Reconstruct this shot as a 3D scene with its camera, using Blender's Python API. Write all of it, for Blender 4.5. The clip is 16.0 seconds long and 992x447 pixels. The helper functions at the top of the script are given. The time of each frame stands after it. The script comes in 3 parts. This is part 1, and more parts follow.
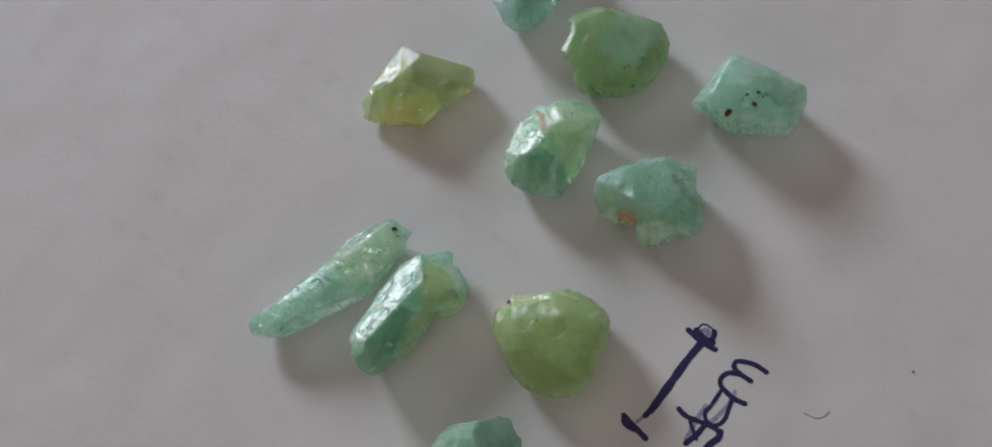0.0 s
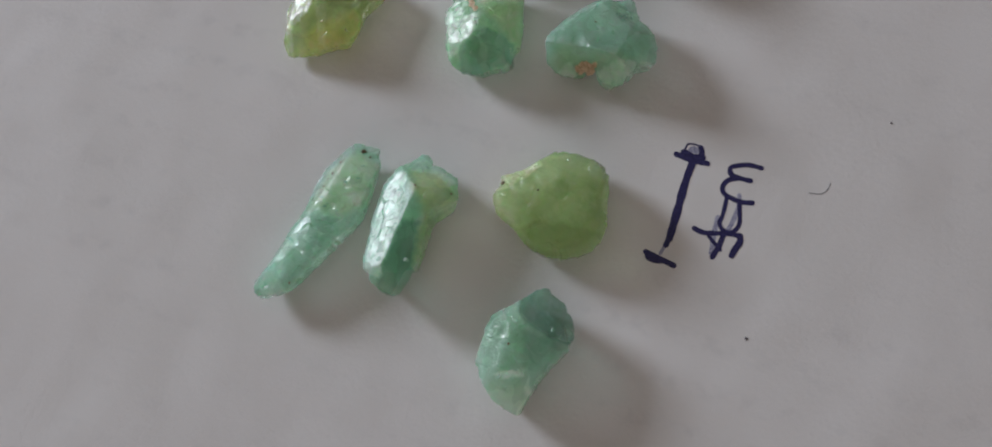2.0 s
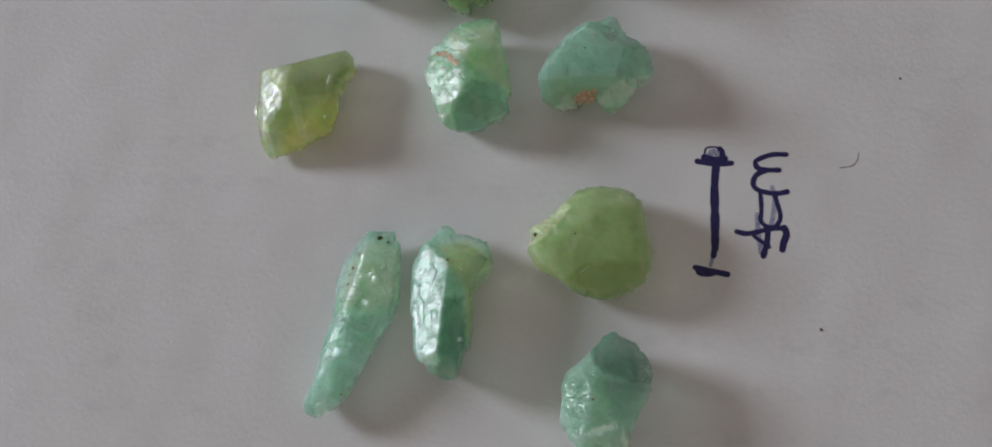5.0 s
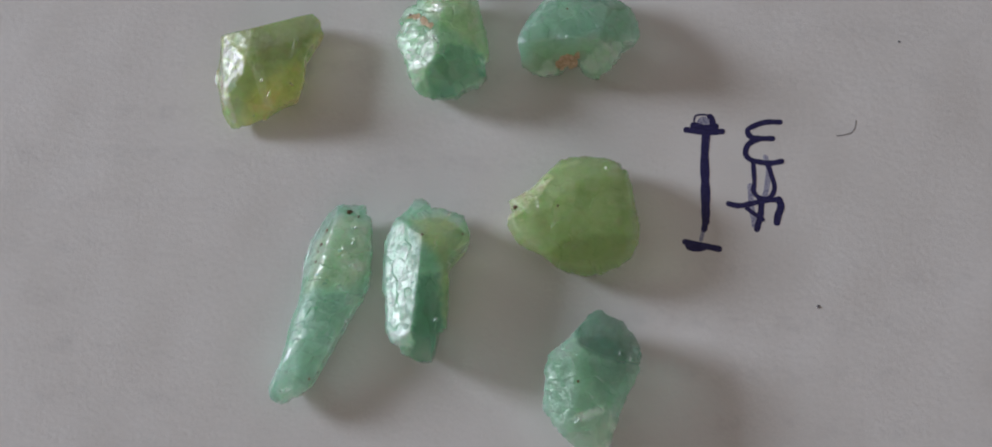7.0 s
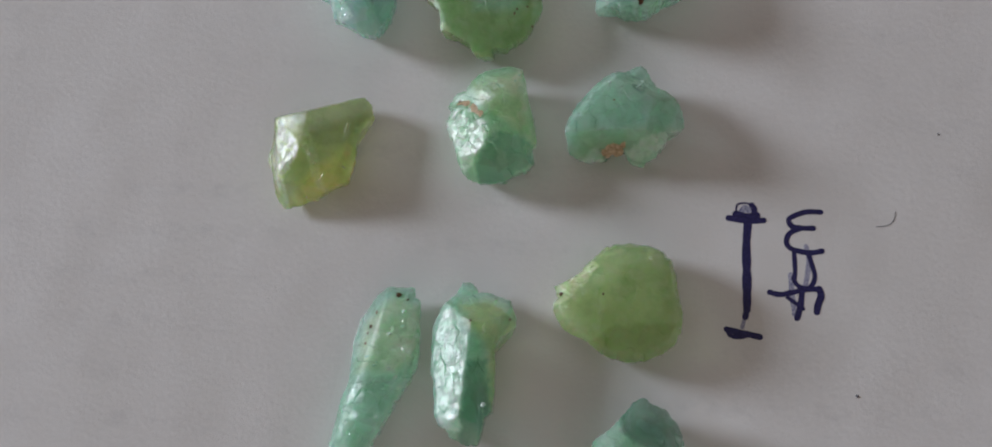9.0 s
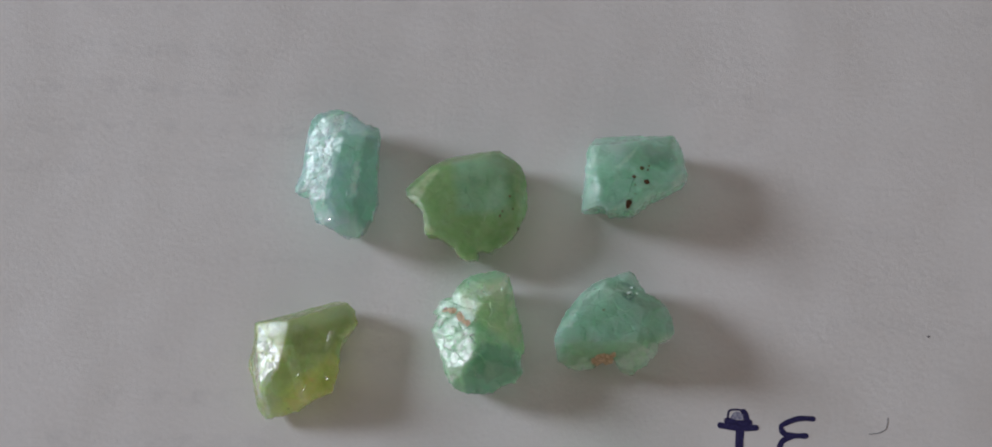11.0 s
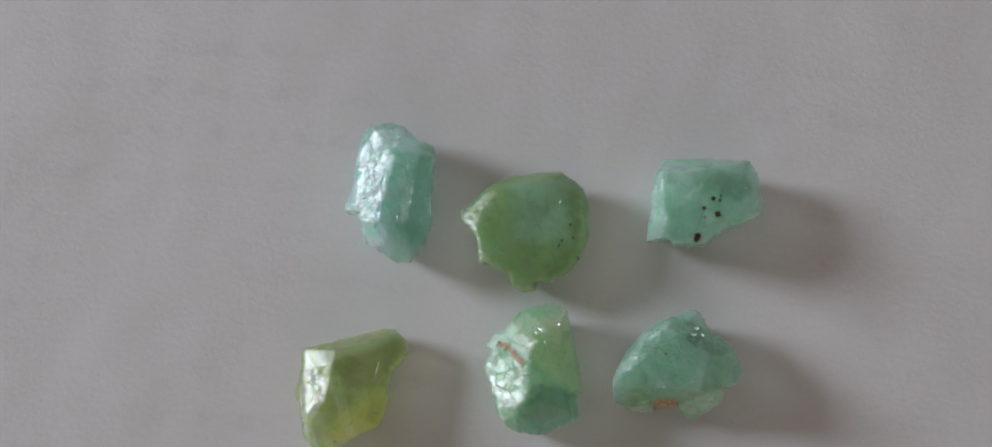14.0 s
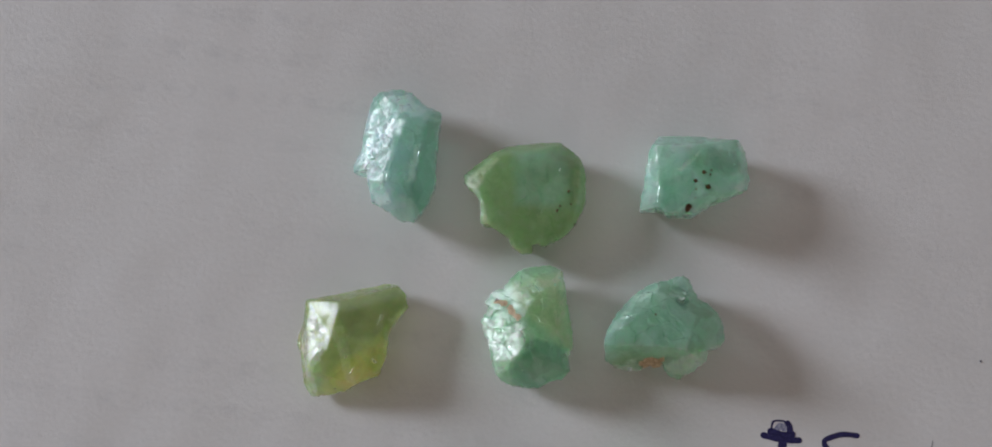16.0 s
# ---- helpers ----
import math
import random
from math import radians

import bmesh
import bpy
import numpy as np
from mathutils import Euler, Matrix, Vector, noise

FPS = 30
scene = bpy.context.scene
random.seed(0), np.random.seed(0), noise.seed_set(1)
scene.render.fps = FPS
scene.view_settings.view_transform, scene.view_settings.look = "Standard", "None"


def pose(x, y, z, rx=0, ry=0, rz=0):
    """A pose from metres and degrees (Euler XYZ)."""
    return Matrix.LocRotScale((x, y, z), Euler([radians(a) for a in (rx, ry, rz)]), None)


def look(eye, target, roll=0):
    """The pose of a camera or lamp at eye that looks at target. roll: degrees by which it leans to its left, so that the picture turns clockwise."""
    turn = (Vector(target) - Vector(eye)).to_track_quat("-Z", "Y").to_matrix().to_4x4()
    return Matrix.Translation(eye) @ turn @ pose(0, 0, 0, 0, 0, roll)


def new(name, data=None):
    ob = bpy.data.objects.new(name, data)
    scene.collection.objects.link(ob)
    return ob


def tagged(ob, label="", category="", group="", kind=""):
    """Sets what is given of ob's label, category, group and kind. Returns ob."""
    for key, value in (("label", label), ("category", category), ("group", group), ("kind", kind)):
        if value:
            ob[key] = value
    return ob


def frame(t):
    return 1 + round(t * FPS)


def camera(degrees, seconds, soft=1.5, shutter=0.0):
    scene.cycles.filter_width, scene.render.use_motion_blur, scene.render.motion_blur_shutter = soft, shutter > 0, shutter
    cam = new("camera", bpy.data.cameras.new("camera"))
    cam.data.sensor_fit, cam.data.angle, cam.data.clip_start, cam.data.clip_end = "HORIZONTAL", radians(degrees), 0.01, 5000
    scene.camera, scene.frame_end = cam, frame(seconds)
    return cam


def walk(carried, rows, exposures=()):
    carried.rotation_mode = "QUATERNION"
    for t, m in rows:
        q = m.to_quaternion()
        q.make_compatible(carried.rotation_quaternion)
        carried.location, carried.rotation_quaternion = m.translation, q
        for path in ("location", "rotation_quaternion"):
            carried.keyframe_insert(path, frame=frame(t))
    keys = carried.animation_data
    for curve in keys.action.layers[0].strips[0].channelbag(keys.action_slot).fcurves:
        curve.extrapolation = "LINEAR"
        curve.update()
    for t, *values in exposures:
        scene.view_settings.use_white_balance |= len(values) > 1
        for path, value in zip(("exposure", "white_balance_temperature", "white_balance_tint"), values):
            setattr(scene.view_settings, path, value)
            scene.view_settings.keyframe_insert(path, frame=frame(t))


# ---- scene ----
PATH = [
    (0, 0.02013, -0.01729, 0.10764, 23.03, 9.01, 39.28),
    (0.5, 0.01386, -0.01866, 0.10944, 20.26, 8.52, 33.94),
    (1, 0.01428, -0.01963, 0.10933, 20.21, 8.27, 32.46),
    (1.5, 0.00977, -0.02707, 0.11027, 18.53, 7.38, 25.07),
    (2, 0.00871, -0.02806, 0.10846, 16.84, 7.34, 19.10),
    (2.5, 0.00753, -0.02622, 0.11069, 17.93, 8.24, 16.27),
    (3, -0.00238, -0.02437, 0.11106, 15.50, 5.06, 13.94),
    (3.5, -0.00171, -0.02617, 0.10797, 16.54, 7.29, 10.25),
    (3.7, -0.00604, -0.02614, 0.10634, 15.57, 5.27, 9.00),
    (5.8, -0.00574, -0.02534, 0.10579, 15.72, 6.43, 2.38),
    (6, -0.00449, -0.02543, 0.10687, 14.93, 6.76, 2.46),
    (6.5, -0.00333, -0.02653, 0.11169, 15.60, 5.90, 2.69),
    (7, -0.00704, -0.02539, 0.09922, 15.21, 4.90, 3.22),
    (7.5, -0.00885, -0.02954, 0.10664, 14.75, 5.42, 3.77),
    (8, -0.00945, -0.03118, 0.10787, 14.55, 5.02, 4.03),
    (8.5, -0.00843, -0.02894, 0.10529, 14.73, 5.29, 4.26),
    (9, -0.00963, -0.02054, 0.10344, 16.00, 5.36, 4.24),
    (9.5, -0.01232, -0.00891, 0.10272, 15.82, 4.24, 3.60),
    (9.8, -0.01300, -0.00714, 0.10206, 16.45, 4.10, 4.25),
    (10, -0.01253, -0.00482, 0.10147, 16.45, 3.64, 4.21),
    (10.2, -0.01206, -0.00382, 0.10277, 16.65, 3.02, 3.94),
    (12.3, -0.01626, -0.00850, 0.10702, 17.43, 4.07, 2.17),
    (12.5, -0.01129, -0.00742, 0.10620, 16.40, 3.60, 5.21),
    (13, -0.01562, -0.00175, 0.10513, 15.73, 3.64, 6.06),
    (13.5, -0.01179, 0.00637, 0.10118, 12.63, 4.72, 5.06),
    (13.6, -0.01125, 0.00713, 0.09868, 13.40, 4.55, 5.07),
    (14, -0.01186, 0.00817, 0.10276, 12.03, 7.21, 5.09),
    (14.5, -0.01538, 0.00425, 0.09881, 11.65, 5.19, 5.59),
    (15, -0.01535, 0.00338, 0.10734, 13.69, 4.24, 5.77),
    (15.5, -0.01373, 0.00096, 0.10992, 14.14, 5.91, 7.22),
    (15.6, -0.01515, 0.00034, 0.10885, 14.67, 5.46, 7.31),
    (16, -0.01598, 0.00072, 0.10731, 13.74, 3.85, 7.01),
]
cam = camera(44.0, 16.0, soft=1.8)
walk(cam, [(t, pose(x, y, z, rx, ry, rz)) for t, x, y, z, rx, ry, rz in PATH])

MM = 0.001

# ---- light: a window beside the table gives the soft key, an added wide lamp behind the viewer the fill ----
world = bpy.data.worlds.new("sky")
scene.world = world
world.use_nodes = True
wn = world.node_tree
sky = wn.nodes.new("ShaderNodeTexSky")
sky.sky_type = "NISHITA"
sky.sun_disc = False
sky.sun_elevation, sky.sun_rotation = radians(40), radians(120)
wn.links.new(sky.outputs[0], wn.nodes["Background"].inputs[0])
wn.nodes["Background"].inputs[1].default_value = 0.05
scene.view_settings.exposure = 0.0


def window_or_fill_lamp(name, eye, target, wide, high, watts, color):
    data = bpy.data.lights.new(name, "AREA")
    data.shape, data.size, data.size_y = "RECTANGLE", wide, high
    data.energy, data.color = watts, color
    ob = new(name, data)
    ob.matrix_world = look(eye, target)
    return ob


window_or_fill_lamp("window_or_fill_lamp", (-1.58, 0.44, 0.66), (0.0, 0.44, 0.66), 0.46, 0.50, 23.3, (0.825, 0.902, 1.0))
# added warm fill lamp, lifts the shadows from an unseen south opening
window_or_fill_lamp("window_or_fill_lamp", (0.2, -1.98, 0.85), (0.2, 0.0, 0.85), 2.3, 1.4, 6.3, (1.0, 0.67, 0.46))


# ---- materials ----
def nodes_of(name):
    mat = bpy.data.materials.new(name)
    mat.use_nodes = True
    tree = mat.node_tree
    return mat, tree, tree.nodes["Principled BSDF"]


def add(tree, kind, **inputs):
    node = tree.nodes.new(kind)
    for key, value in inputs.items():
        node.inputs[key.replace("_", " ")].default_value = value
    return node


def millimetres(tree):
    """Object coordinates in millimetres."""
    co = tree.nodes.new("ShaderNodeTexCoord")
    mul = tree.nodes.new("ShaderNodeVectorMath")
    mul.operation = "SCALE"
    mul.inputs["Scale"].default_value = 1000.0
    tree.links.new(co.outputs["Object"], mul.inputs[0])
    return mul.outputs[0]


def noise_tex(tree, vec, scale, detail=4.0, rough=0.55):
    node = add(tree, "ShaderNodeTexNoise", Scale=scale, Detail=detail, Roughness=rough)
    tree.links.new(vec, node.inputs["Vector"])
    return node.outputs["Fac"]


def ramp(tree, fac, stops):
    node = tree.nodes.new("ShaderNodeValToRGB")
    els = node.color_ramp.elements
    while len(els) < len(stops):
        els.new(0.5)
    for el, (at, col) in zip(els, stops):
        el.position, el.color = at, (*col, 1.0)
    tree.links.new(fac, node.inputs[0])
    return node.outputs[0]


def math_node(tree, op, a, b):
    node = tree.nodes.new("ShaderNodeMath")
    node.operation = op
    for k, v in enumerate((a, b)):
        if isinstance(v, (int, float)):
            node.inputs[k].default_value = v
        else:
            tree.links.new(v, node.inputs[k])
    return node.outputs[0]


def mix_color(tree, fac, a, b, blend="MIX"):
    node = tree.nodes.new("ShaderNodeMix")
    node.data_type, node.blend_type = "RGBA", blend
    for k, v in ((0, fac), (6, a), (7, b)):
        if isinstance(v, (int, float)):
            node.inputs[k].default_value = v
        elif isinstance(v, tuple):
            node.inputs[k].default_value = (*v, 1.0)
        else:
            tree.links.new(v, node.inputs[k])
    return node.outputs[2]


def bump(tree, bsdf, height, strength, distance):
    node = add(tree, "ShaderNodeBump", Strength=strength, Distance=distance)
    tree.links.new(height, node.inputs["Height"])
    tree.links.new(node.outputs[0], bsdf.inputs["Normal"])


def paper_material():
    mat, tree, bsdf = nodes_of("white_paper")
    vec = millimetres(tree)
    cloud = noise_tex(tree, vec, 0.035, 3)
    fibre = noise_tex(tree, vec, 1.6, 6, 0.7)
    base = ramp(tree, cloud, [(0.3, (0.755, 0.735, 0.735)), (0.7, (0.80, 0.78, 0.79))])
    # faint rows of print showing through from the back of the sheet
    wave = add(tree, "ShaderNodeTexWave", Scale=0.075, Distortion=0.6, Detail=1.0)
    wave.bands_direction = "Y"
    tree.links.new(vec, wave.inputs["Vector"])
    rows = ramp(tree, wave.outputs["Fac"], [(0.45, (0, 0, 0)), (0.95, (1, 1, 1))])
    words = ramp(tree, noise_tex(tree, vec, 0.5, 2), [(0.45, (0, 0, 0)), (0.68, (1, 1, 1))])
    words = math_node(tree, "MULTIPLY", words, ramp(tree, noise_tex(tree, vec, 0.045, 2), [(0.42, (0, 0, 0)), (0.62, (1, 1, 1))]))
    ghost = math_node(tree, "MULTIPLY", math_node(tree, "MULTIPLY", rows, words), 0.16)
    base = mix_color(tree, ghost, base, (0.40, 0.40, 0.43))
    base = mix_color(tree, math_node(tree, "MULTIPLY", fibre, 0.06), base, (0.62, 0.60, 0.61))
    tree.links.new(base, bsdf.inputs["Base Color"])
    bsdf.inputs["Roughness"].default_value = 0.62
    bsdf.inputs["Specular IOR Level"].default_value = 0.3
    swell = noise_tex(tree, vec, 0.06, 2)
    height = math_node(tree, "ADD", math_node(tree, "MULTIPLY", swell, 0.55), math_node(tree, "MULTIPLY", fibre, 0.045))
    bump(tree, bsdf, height, 1.0, MM)
    return mat


def ink_material(name, dark, pale, cover):
    mat, tree, bsdf = nodes_of(name)
    vec = millimetres(tree)
    grain = noise_tex(tree, vec, 5.0, 4, 0.7)
    col = ramp(tree, grain, [(cover - 0.12, dark), (cover + 0.16, pale)])
    tree.links.new(col, bsdf.inputs["Base Color"])
    bsdf.inputs["Roughness"].default_value = 0.45
    return mat


def attribute(tree, name):
    node = tree.nodes.new("ShaderNodeAttribute")
    node.attribute_name = name
    return node.outputs["Fac"]


def gem_material(name, base, second, deep, frost_gleam_color=None, rough=0.16, relief=1.0):
    """Translucent rough beryl. The crystal has a second colour zone and clear windows of deeper colour; broken faces
    are frosted pale, window gleam painted into that paleness.
    """
    mat, tree, bsdf = nodes_of(name)
    vec = millimetres(tree)
    frost_gleam, clear, zone = attribute(tree, "frost_gleam"), attribute(tree, "deep"), attribute(tree, "warm")
    base, second = (tuple(c * k for c, k in zip(colour, (1.74, 1.79, 1.76))) for colour in (base, second))
    deep = tuple(c * k for c, k in zip(deep, (1.35, 1.48, 1.42)))
    col = mix_color(tree, zone, base, second)
    cloud = noise_tex(tree, vec, 0.42, 5, 0.62)
    fine = noise_tex(tree, vec, 2.4, 5, 0.68)
    col = mix_color(tree, 1.0, col, ramp(tree, cloud, [(0.32, (0.70, 0.78, 0.74)), (0.52, (1, 1, 1)), (0.70, (1.0, 1.0, 1.0))]), "MULTIPLY")
    milky = tuple(0.6 * c + 0.30 for c in base)
    milk = ramp(tree, noise_tex(tree, vec, 0.8, 6, 0.66), [(0.50, (0, 0, 0)), (0.74, (0.4, 0.4, 0.4))])
    col = mix_color(tree, milk, col, milky)
    col = mix_color(tree, clear, col, deep)
    # hairline healed cracks
    warp = tree.nodes.new("ShaderNodeVectorMath")
    warp.operation = "ADD"
    soft = add(tree, "ShaderNodeTexNoise", Scale=0.8, Detail=3.0)
    tree.links.new(vec, soft.inputs["Vector"])
    tree.links.new(vec, warp.inputs[0])
    tree.links.new(soft.outputs["Color"], warp.inputs[1])
    vein = add(tree, "ShaderNodeTexVoronoi", Scale=0.5)
    vein.feature = "DISTANCE_TO_EDGE"
    tree.links.new(warp.outputs[0], vein.inputs["Vector"])
    line = ramp(tree, vein.outputs["Distance"], [(0.0, (1, 1, 1)), (0.04, (0, 0, 0))])
    col = mix_color(tree, math_node(tree, "MULTIPLY", math_node(tree, "MULTIPLY", line, milk), 0.6), col, milky)
    # reflections off inner fracture planes, painted as blocks a little lighter or darker than their neighbours
    block = add(tree, "ShaderNodeTexVoronoi", Scale=0.62)
    tree.links.new(warp.outputs[0], block.inputs["Vector"])
    tone = ramp(tree, block.outputs["Color"], [(0.2, (1 - 0.22 * relief,) * 3), (0.8, (1.0, 1.0, 1.0))])
    col = mix_color(tree, 1.0, col, tone, "MULTIPLY")
    # frosted breakage with the window's gleam painted in, its colour patchy at the grain's size
    pale = frost_gleam_color or tuple(0.40 * c + 0.46 for c in base)
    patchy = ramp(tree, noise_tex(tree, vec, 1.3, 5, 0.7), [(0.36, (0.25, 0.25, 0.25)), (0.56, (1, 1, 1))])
    col = mix_color(tree, math_node(tree, "MULTIPLY", frost_gleam, patchy), col, pale)
    tree.links.new(col, bsdf.inputs["Base Color"])
    gloss = math_node(tree, "ADD", math_node(tree, "MULTIPLY", fine, rough * 1.4), math_node(tree, "MULTIPLY", frost_gleam, 0.13))
    tree.links.new(gloss, bsdf.inputs["Roughness"])
    bsdf.inputs["IOR"].default_value = 1.57
    glass = math_node(tree, "ADD", 0.30, math_node(tree, "MULTIPLY", clear, 0.4))
    open_share = math_node(tree, "SUBTRACT", 1.0, frost_gleam)
    tree.links.new(math_node(tree, "MULTIPLY", glass, open_share), bsdf.inputs["Transmission Weight"])
    body = math_node(tree, "ADD", 0.62, math_node(tree, "MULTIPLY", frost_gleam, 0.28))
    tree.links.new(body, bsdf.inputs["Alpha"])
    bsdf.inputs["Subsurface Weight"].default_value = 1.0
    bsdf.inputs["Subsurface Radius"].default_value = (0.6, 1.0, 0.8)
    bsdf.inputs["Subsurface Scale"].default_value = 4.0 * MM
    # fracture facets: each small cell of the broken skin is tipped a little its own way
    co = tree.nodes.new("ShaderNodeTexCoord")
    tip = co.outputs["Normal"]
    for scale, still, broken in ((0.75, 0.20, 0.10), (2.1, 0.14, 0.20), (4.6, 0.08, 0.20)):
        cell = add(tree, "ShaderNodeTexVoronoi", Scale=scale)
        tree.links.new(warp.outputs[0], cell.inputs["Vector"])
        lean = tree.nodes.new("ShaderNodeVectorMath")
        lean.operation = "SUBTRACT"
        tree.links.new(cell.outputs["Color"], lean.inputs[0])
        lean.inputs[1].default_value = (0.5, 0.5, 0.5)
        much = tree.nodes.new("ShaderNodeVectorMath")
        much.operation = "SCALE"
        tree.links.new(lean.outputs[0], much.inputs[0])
        tree.links.new(math_node(tree, "ADD", still * relief, math_node(tree, "MULTIPLY", frost_gleam, broken)), much.inputs["Scale"])
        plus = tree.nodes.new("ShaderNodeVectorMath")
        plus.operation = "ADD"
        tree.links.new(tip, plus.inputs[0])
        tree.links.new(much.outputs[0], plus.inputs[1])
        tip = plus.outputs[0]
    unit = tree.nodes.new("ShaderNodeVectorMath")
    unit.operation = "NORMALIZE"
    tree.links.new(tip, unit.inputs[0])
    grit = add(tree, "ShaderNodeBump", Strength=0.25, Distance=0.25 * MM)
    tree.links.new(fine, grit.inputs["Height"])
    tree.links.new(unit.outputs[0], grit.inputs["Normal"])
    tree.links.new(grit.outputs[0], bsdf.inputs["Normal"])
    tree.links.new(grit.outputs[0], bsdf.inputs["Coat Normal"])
    tree.links.new(math_node(tree, "ADD", 0.36 * relief + 0.08, math_node(tree, "MULTIPLY", frost_gleam, 0.7)), bsdf.inputs["Coat Weight"])
    bsdf.inputs["Coat IOR"].default_value = 1.95
    tree.links.new(math_node(tree, "ADD", 0.09, math_node(tree, "MULTIPLY", frost_gleam, 0.12)), bsdf.inputs["Coat Roughness"])
    return mat


def crust_material(name, a, b):
    mat, tree, bsdf = nodes_of(name)
    vec = millimetres(tree)
    col = ramp(tree, noise_tex(tree, vec, 2.5, 5, 0.7), [(0.35, a), (0.65, b)])
    tree.links.new(col, bsdf.inputs["Base Color"])
    bsdf.inputs["Roughness"].default_value = 0.7
    bump(tree, bsdf, noise_tex(tree, vec, 4.0, 5, 0.7), 0.8, 0.2 * MM)
    return mat


def plain_material(name, a, b, scale, rough):
    mat, tree, bsdf = nodes_of(name)
    co = tree.nodes.new("ShaderNodeTexCoord")
    fac = noise_tex(tree, co.outputs["Object"], scale, 6)
    tree.links.new(ramp(tree, fac, [(0.35, a), (0.65, b)]), bsdf.inputs["Base Color"])
    bsdf.inputs["Roughness"].default_value = rough
    return mat


PAPER = paper_material()
INK = ink_material("blue_ink", (0.010, 0.008, 0.070), (0.045, 0.038, 0.17), 0.55)
FAINT_INK = ink_material("faint_blue_ink", (0.10, 0.10, 0.25), (0.50, 0.50, 0.62), 0.45)
SPECK = plain_material("dark_speck", (0.16, 0.15, 0.18), (0.26, 0.25, 0.28), 900, 0.8)
WALL = plain_material("painted_wall", (0.36, 0.30, 0.24), (0.40, 0.34, 0.28), 3, 0.8)
CEIL = plain_material("ceiling_paint", (0.58, 0.55, 0.50), (0.62, 0.59, 0.54), 3, 0.8)
FLOOR = plain_material("floor_boards", (0.25, 0.17, 0.11), (0.33, 0.23, 0.15), 6, 0.5)
WOOD = plain_material("table_wood", (0.22, 0.14, 0.08), (0.30, 0.20, 0.12), 20, 0.45)
RUST = crust_material("iron_stained_crust", (0.36, 0.23, 0.11), (0.72, 0.58, 0.40))
DARK = crust_material("brown_mineral", (0.035, 0.018, 0.008), (0.14, 0.065, 0.02))


# ---- meshes ----
def mesh_object(name, bm, mat, parent=None, at=(0, 0, 0), sharp=None):
    if sharp is not None:
        for f in bm.faces:
            f.smooth = True
        for e in bm.edges:
            e.smooth = e.calc_face_angle(0.0) < radians(sharp)
    me = bpy.data.meshes.new(name)
    bm.to_mesh(me)
    bm.free()
    me.materials.append(mat)
    ob = new(name, me)
    ob.location = at
    ob.parent = parent
    return ob


def part(name, bm, mat, parent, label="", sharp=None):
    ob = mesh_object(name, bm, mat, parent, sharp=sharp)
    return tagged(ob, label) if label else ob


def slab(bm, x0, x1, y0, y1, z0, z1):
    m = Matrix.LocRotScale(((x0 + x1) / 2, (y0 + y1) / 2, (z0 + z1) / 2), None, (x1 - x0, y1 - y0, z1 - z0))
    bmesh.ops.create_cube(bm, size=1.0, matrix=m)


def wall_with_opening(name, axis, at, span, z0, z1, hole=None, thick=0.12):
    """A wall across x or y at a place, with one opening (from, to, sill, head)."""
    bm = bmesh.new()
    a, b = span
    strips = [(a, b, z0, z1)]
    if hole:
        p, q, s, h = hole
        strips = [(a, p, z0, z1), (q, b, z0, z1), (p, q, z0, s), (p, q, h, z1)]
    lo, hi = sorted((at, at + thick * (1 if at > 0 else -1)))
    for u, v, s, h in strips:
        if axis == "x":
            slab(bm, lo, hi, u, v, s, h)
        else:
            slab(bm, u, v, lo, hi, s, h)
    return tagged(mesh_object(name, bm, WALL), "plain painted plaster room wall", "wall", kind="structure")


# the room that closes the place
wall_with_opening("wall_west", "x", -1.6, (-2.0, 2.0), -0.75, 1.75, (0.20, 0.68, 0.40, 0.92))
wall_with_opening("wall_east", "x", 1.6, (-2.0, 2.0), -0.75, 1.75)
wall_with_opening("wall_north", "y", 2.0, (-1.72, 1.72), -0.75, 1.75)
# the south opening is made only to hold the added fill lamp
wall_with_opening("wall_south", "y", -2.0, (-1.72, 1.72), -0.75, 1.75, (-0.96, 1.36, 0.14, 1.56))
bm = bmesh.new()
slab(bm, -1.72, 1.72, -2.12, 2.12, -0.85, -0.75)
tagged(mesh_object("floor", bm, FLOOR), "brown floor under the table", "floor", kind="structure")
bm = bmesh.new()
slab(bm, -1.72, 1.72, -2.12, 2.12, 1.75, 1.85)
tagged(mesh_object("ceiling", bm, CEIL), "plain white painted ceiling", "ceiling", kind="structure")

# the table under the sheet
table = tagged(new("table"), "brown wooden table under the sheet of paper", "table")
table.location = (0, 0, -0.75)
bm = bmesh.new()
slab(bm, -0.6, 0.6, -0.4, 0.4, 0.72, 0.7497)
bmesh.ops.bevel(bm, geom=bm.edges[:], offset=0.004, segments=2, affect="EDGES")
part("tabletop", bm, WOOD, table)
for x in (-0.54, 0.54):
    for y in (-0.34, 0.34):
        bm = bmesh.new()
        slab(bm, x - 0.025, x + 0.025, y - 0.025, y + 0.025, 0.0, 0.7195)
        part("leg", bm, WOOD, table)


